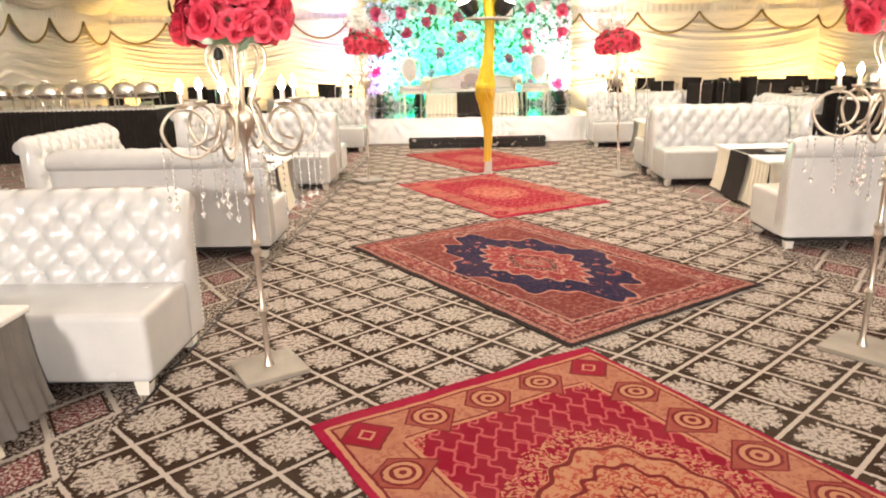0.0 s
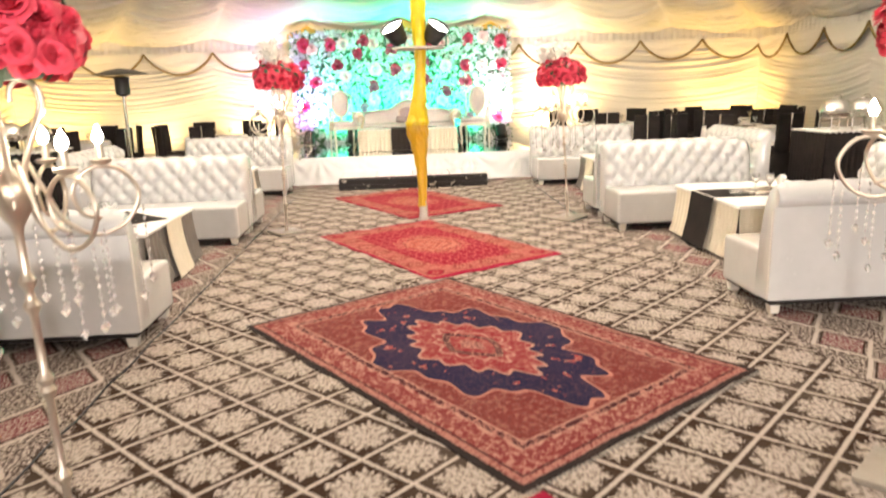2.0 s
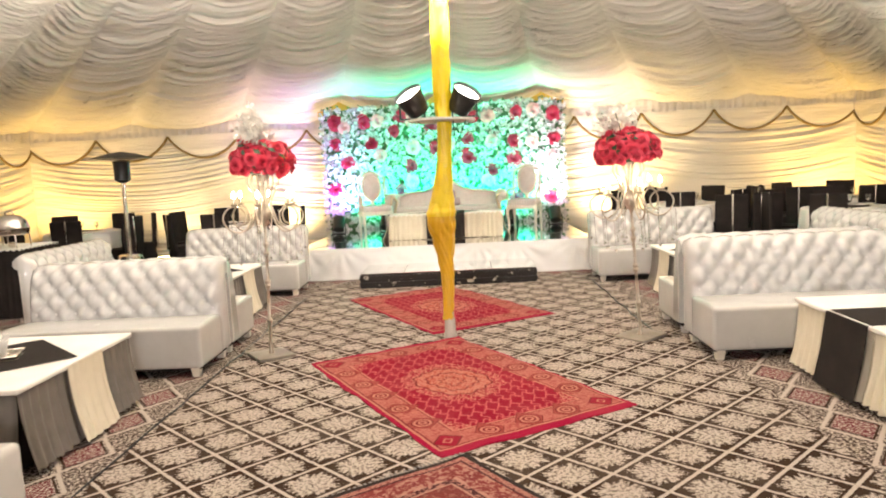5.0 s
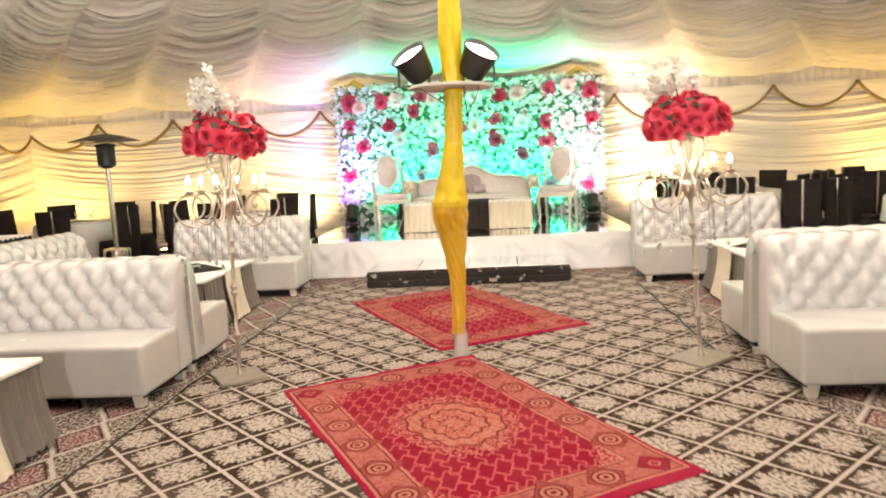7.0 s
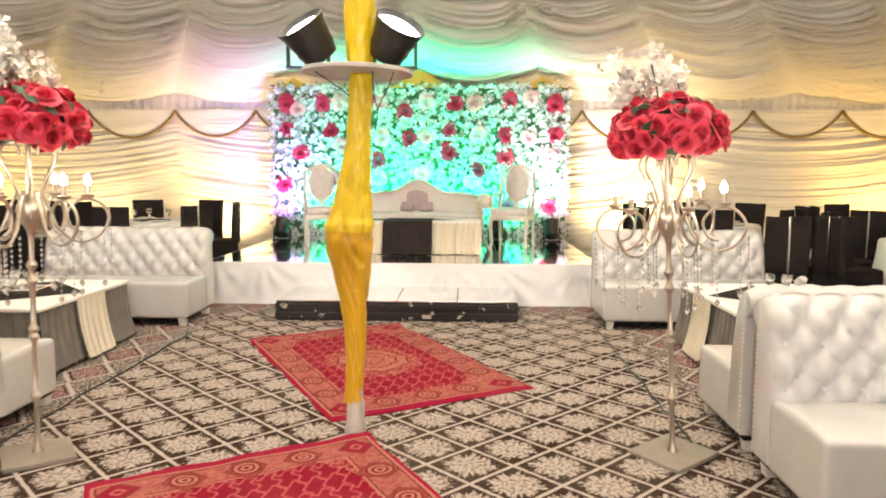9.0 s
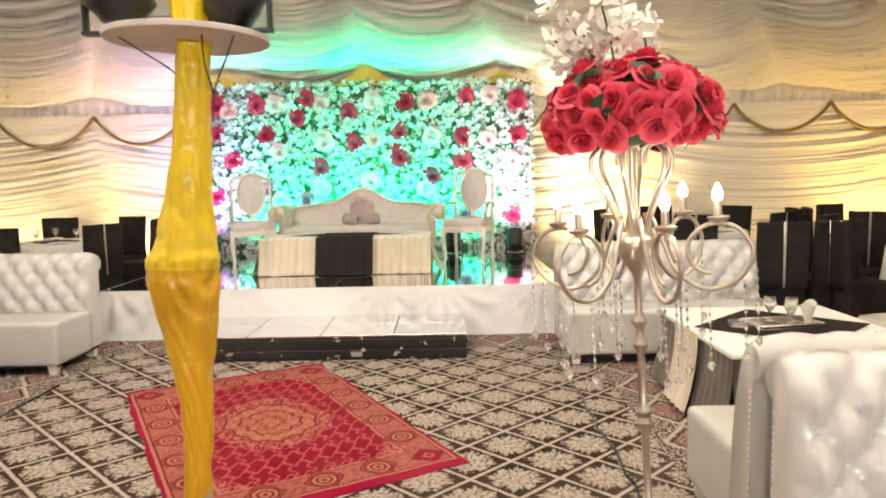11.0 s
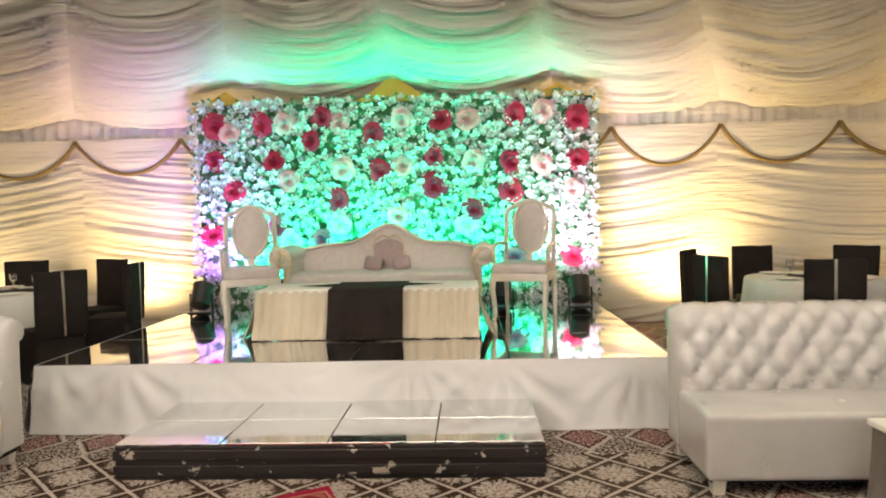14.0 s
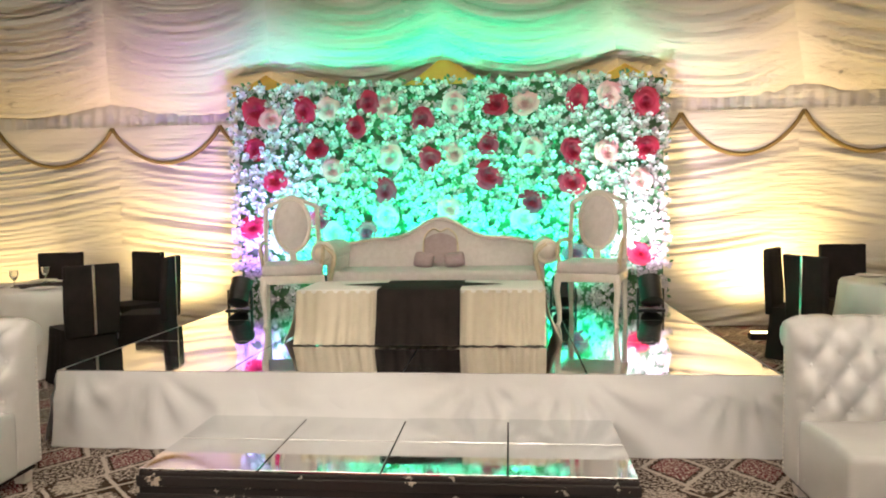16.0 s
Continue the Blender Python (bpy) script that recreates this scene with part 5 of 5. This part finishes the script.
def stage_table():
    root = thing("stage_table", pose(0.57, 15.70, SZ), "long low table with cream pleated skirt and dark runner", "table")
    x, y, high = 0.90, 0.30, 0.39
    part("tabletop", box(-x, x, -y, y, high - 0.03, high, 0.01, 2), WHITECLOTH, root)
    part("frame", box(-x + 0.08, x - 0.08, -y + 0.06, y - 0.06, 0.20, high - 0.035), BLACKCLOTH, root, smooth=0)
    for x0, y0, x1, y1 in ((-x, -y, x, -y), (x, -y, x, y), (x, y, -x, y), (-x, y, -x, -y)):
        part("skirt", pleats(x0, y0, x1, y1, 0.008, high - 0.008, 0.02, 0.18), CREAMCLOTH, root, smooth=180)
    rows = []
    for i in range(25):
        u = -0.30 + 0.60 * i / 24
        f = 0.012 * math.sin(i * 1.7)
        rows.append([(u, -y - 0.16 + f, 0.012), (u, -y - 0.085 + f * 0.7, high * 0.5), (u, -y - 0.036, high - 0.01), (u, -y + 0.01, high + 0.004), (u, 0, high + 0.004), (u, y - 0.01, high + 0.004), (u, y + 0.025, high - 0.01)])
    part("runner", grid(rows), BLACKCLOTH, root, "dark pleated runner", smooth=180)
    lozenge = bmesh.new()
    lozenge.faces.new([lozenge.verts.new(p) for p in ((-0.62, -0.02, high + 0.006), (0, -0.26, high + 0.0065), (0.62, -0.02, high + 0.006), (0, 0.26, high + 0.006))])
    part("centre_cloth", lozenge, BLACKCLOTH, root, "dark diamond centre cloth", smooth=0)
    return root


stage_table()


def par_can(m):
    root = thing("stage_light", m, "black stage light on a floor yoke", "stage light", "stage lights by the flower wall")
    tilt = Matrix.Translation((0, 0, 0.17)) @ Matrix.Rotation(radians(-35), 4, "X")
    part("housing", lathe([(0.06, -0.13), (0.1, -0.11), (0.105, 0.1), (0.11, 0.13), (0.095, 0.132), (0.09, 0.1)], 20, cap=False), BLACK, root, at=tilt)
    part("back_plate", lathe([(0.1, -0.115), (0.06, -0.135), (0.002, -0.14)], 20), BLACK, root, at=tilt)
    for k in (-1, 1):
        part("yoke", box(k * 0.115 - 0.008, k * 0.115 + 0.008, -0.02, 0.02, 0.0, 0.2, 0.003, 1), BLACK, root)
    part("foot", box(-0.12, 0.12, -0.09, 0.09, 0.0, 0.014, 0.004, 1), BLACK, root)
    return root


for x in (-1.42, 2.52, -0.55, 1.72):
    par_can(pose(x, 17.05, SZ))


# ---- uplights ----
for ux, uy, power in UPLIGHTS:
    root = thing("floor_uplight", pose(ux, uy, 0), "low black floor uplight, lit golden, at the tent wall", "uplight", "uplights at the tent walls")
    part("case", box(-0.24, 0.24, -0.05, 0.05, 0.0, 0.07, 0.006, 1), BLACK, root)
    part("lens_bar", box(-0.22, 0.22, -0.035, 0.035, 0.066, 0.078), LEDFACE, root, "glowing golden lens bar", smooth=0)


# ---- banquet tables and covered chairs ----
def covered_chair(m):
    root = thing("covered_chair", m, "chair in a black cloth cover with silver sash", "chair", "covered chairs round the banquet tables")
    rows = []
    for z, k in ((0.004, 1.16), (0.15, 1.1), (0.3, 1.04), (0.44, 1.0), (0.47, 0.985)):
        row = []
        for i in range(48):
            a = 2 * math.pi * i / 48
            r = (abs(math.cos(a)) ** 8 + abs(math.sin(a)) ** 8) ** (-1 / 8) * 0.215 * k * (1 + 0.03 * math.sin(a * 14) * (1 - z / 0.47))
            row.append((r * math.cos(a), r * math.sin(a), z))
        rows.append(row)
    rows.append([(0.0, 0.0, 0.475)] * 48)
    bm = grid(rows, closed_v=True)
    bmesh.ops.remove_doubles(bm, verts=bm.verts[:], dist=1e-5)
    bmesh.ops.recalc_face_normals(bm, faces=bm.faces[:])
    part("seat_cover", bm, BLACKCLOTH, root, smooth=60)
    back = box(-0.215, 0.215, 0.17, 0.235, 0.40, 1.0, 0.02, 3)
    bmesh.ops.subdivide_edges(back, edges=[e for e in back.edges if e.calc_length() > 0.2], cuts=6, use_grid_fill=True)
    for v in back.verts:
        v.co.y += 0.05 * (v.co.z - 0.4) + 0.012 * noise.noise((v.co.x * 6, v.co.z * 4, 1))
        v.co.x *= 1 + 0.06 * (v.co.z - 0.4)
        v.co.z += 0.012 * noise.noise((v.co.x * 5, 3, 3)) if v.co.z > 0.9 else 0
    part("back_cover", back, BLACKCLOTH, root, smooth=60)
    part("sash", box(-0.012, 0.012, 0.262, 0.272, 0.42, 1.0, 0.003, 1), SILVER, root, "silver sash")
    return root


def round_table(m):
    root = thing("banquet_table", m, "round banquet table under a white floor-length cloth", "table", "banquet tables by the tent wall")
    rows = []
    for r, z in ((0.02, 0.752), (0.55, 0.752), (0.60, 0.748), (0.612, 0.73), (0.63, 0.5), (0.66, 0.25), (0.70, 0.01)):
        w = 0.05 * max(0, 0.74 - z) / 0.74
        rows.append([(r * (1 + w * math.sin(a * 16)) * math.cos(a), r * (1 + w * math.sin(a * 16)) * math.sin(a), z) for a in (2 * math.pi * k / 96 for k in range(96))])
    bm = grid(rows, closed_v=True)
    bmesh.ops.recalc_face_normals(bm, faces=bm.faces[:])
    part("tablecloth", bm, WHITECLOTH, root, smooth=60)
    part("centre_cloth", lathe([(0.30, 0.754), (0.30, 0.758), (0.01, 0.758)], 4), BLACKCLOTH, root, "black centre cloth", smooth=0)
    return root


def plate(m):
    ob = part("dinner_plate", lathe([(0.06, 0), (0.08, 0.004), (0.125, 0.016), (0.122, 0.019), (0.075, 0.008), (0.002, 0.007)], 24), WHITECLOTH, None, at=m)
    return tagged(ob, "white dinner plate on a banquet table", "plate", "dinner plates")


chair0 = covered_chair(pose(-3.0, 14.6, 0))
table0 = round_table(pose(-3.95, 15.6, 0))
TABLES = [(-3.15, 16.6), (-5.75, 16.3), (4.65, 16.6), (7.1, 16.2), (6.2, 14.2)]
table0.matrix_basis = pose(*TABLES[0], 0)
for k, (tx, ty) in enumerate(TABLES):
    if k:
        copy_thing(table0, pose(tx, ty, 0, 0, 0, 17 * k))
    seats = 7
    for i in range(seats):
        a = 2 * math.pi * (i + 0.3 * k) / seats + 0.25
        x, y = tx + 0.93 * math.cos(a), ty + 0.93 * math.sin(a)
        m = pose(x, y, 0, 0, 0, math.degrees(a) - 90 + 8 * (hash01(i, k) - 0.5))
        if k == 0 and i == 0:
            chair0.matrix_basis = m
        else:
            copy_thing(chair0, m)
    for i in range(4):
        a = 2 * math.pi * i / 4 + 0.6
        plate(pose(tx + 0.42 * math.cos(a), ty + 0.42 * math.sin(a), 0.753))
    for i in range(3):
        tumbler(pose(tx + 0.25 * math.cos(2.1 * i), ty + 0.25 * math.sin(2.1 * i), 0.759))["label"] = "clear stemmed goblet on a banquet table"


# a pair of chairs set aside behind the seating group
for x, y, turn in ((4.60, 14.42, 176), (5.08, 14.50, 187)):
    copy_thing(chair0, pose(x, y, 0, 0, 0, turn))


# ---- buffets ----
def buffet(x0, x1, y0, y1, label):
    root = thing("buffet_table", pose((x0 + x1) / 2, (y0 + y1) / 2, 0), label, "table", "buffet tables")
    x, y, high = (x1 - x0) / 2, (y1 - y0) / 2, 0.84
    part("tabletop", box(-x, x, -y, y, high - 0.03, high, 0.008, 2), WHITECLOTH, root)
    part("frame", box(-x + 0.05, x - 0.05, -y + 0.05, y - 0.05, 0.02, high - 0.035), BLACKCLOTH, root, smooth=0)
    for a, b, c, d in ((-x, -y, x, -y), (x, -y, x, y), (x, y, -x, y), (-x, y, -x, -y)):
        part("skirt", pleats(a, b, c, d, 0.01, high - 0.012, 0.01, 0.03), BLACKCLOTH, root, "black cloth skirt", smooth=180)
    return root


def chafing_dish(m):
    root = thing("chafing_dish", m, "polished steel chafing dish with round lid on the buffet", "chafing dish", "chafing dishes on the buffets")
    part("pan", lathe([(0.17, 0.15), (0.2, 0.17), (0.205, 0.22), (0.215, 0.23), (0.2, 0.232)], 28), SILVER, root)
    part("lid", lathe([(0.212, 0.232), (0.21, 0.25), (0.185, 0.32), (0.13, 0.375), (0.06, 0.40), (0.002, 0.405)], 28), SILVER, root, "domed mirror-bright lid")
    part("handle", tube(smooth_path([(-0.05, 0, 0.39), (-0.045, 0, 0.43), (0, 0, 0.44), (0.045, 0, 0.43), (0.05, 0, 0.39)], 4), 0.008, 8), SILVER, root)
    for k in range(4):
        a = math.pi / 4 + k * math.pi / 2
        part("leg", tube([(0.19 * math.cos(a), 0.19 * math.sin(a), 0.2), (0.2 * math.cos(a), 0.2 * math.sin(a), 0.0)], 0.009, 8), SILVER, root)
    part("burner", lathe([(0.04, 0.0), (0.045, 0.01), (0.045, 0.06), (0.03, 0.062)], 14), SILVER, root)
    return root


buffet(-7.75, -4.45, 12.5, 13.35, "long buffet table in black cloth with white top")
buffet(5.85, 8.6, 11.2, 12.0, "long buffet table in black cloth with white top")
dish = chafing_dish(pose(-4.66, 12.74, 0.84))
for k in range(1, 8):
    copy_thing(dish, pose(-4.66 - 0.405 * k, 12.74 + 0.10 * (k % 2), 0.84, 0, 0, 13 * k))
for k in range(5):
    copy_thing(dish, pose(6.15 + 0.53 * k, 11.5 + 0.2 * (k % 2), 0.84, 0, 0, 13 * k))


def patio_heater(m):
    root = thing("patio_heater", m, "steel patio heater with wide dark hood", "heater")
    part("base", lathe([(0.2, 0), (0.2, 0.04), (0.17, 0.06), (0.17, 0.48), (0.16, 0.52), (0.04, 0.54)], 24), SILVER, root, "steel cylinder housing")
    part("post", lathe([(0.03, 0.5), (0.03, 1.6)], 14), SILVER, root)
    part("burner", lathe([(0.05, 1.56), (0.11, 1.6), (0.11, 1.82), (0.13, 1.86), (0.05, 1.88)], 20), BLACK, root, "dark burner cage")
    part("hood", lathe([(0.42, 1.90), (0.425, 1.905), (0.2, 1.97), (0.03, 2.0), (0.002, 2.0)], 28), BLACK, root, "wide dark hood")
    return root


patio_heater(pose(-3.98, 14.3, 0))
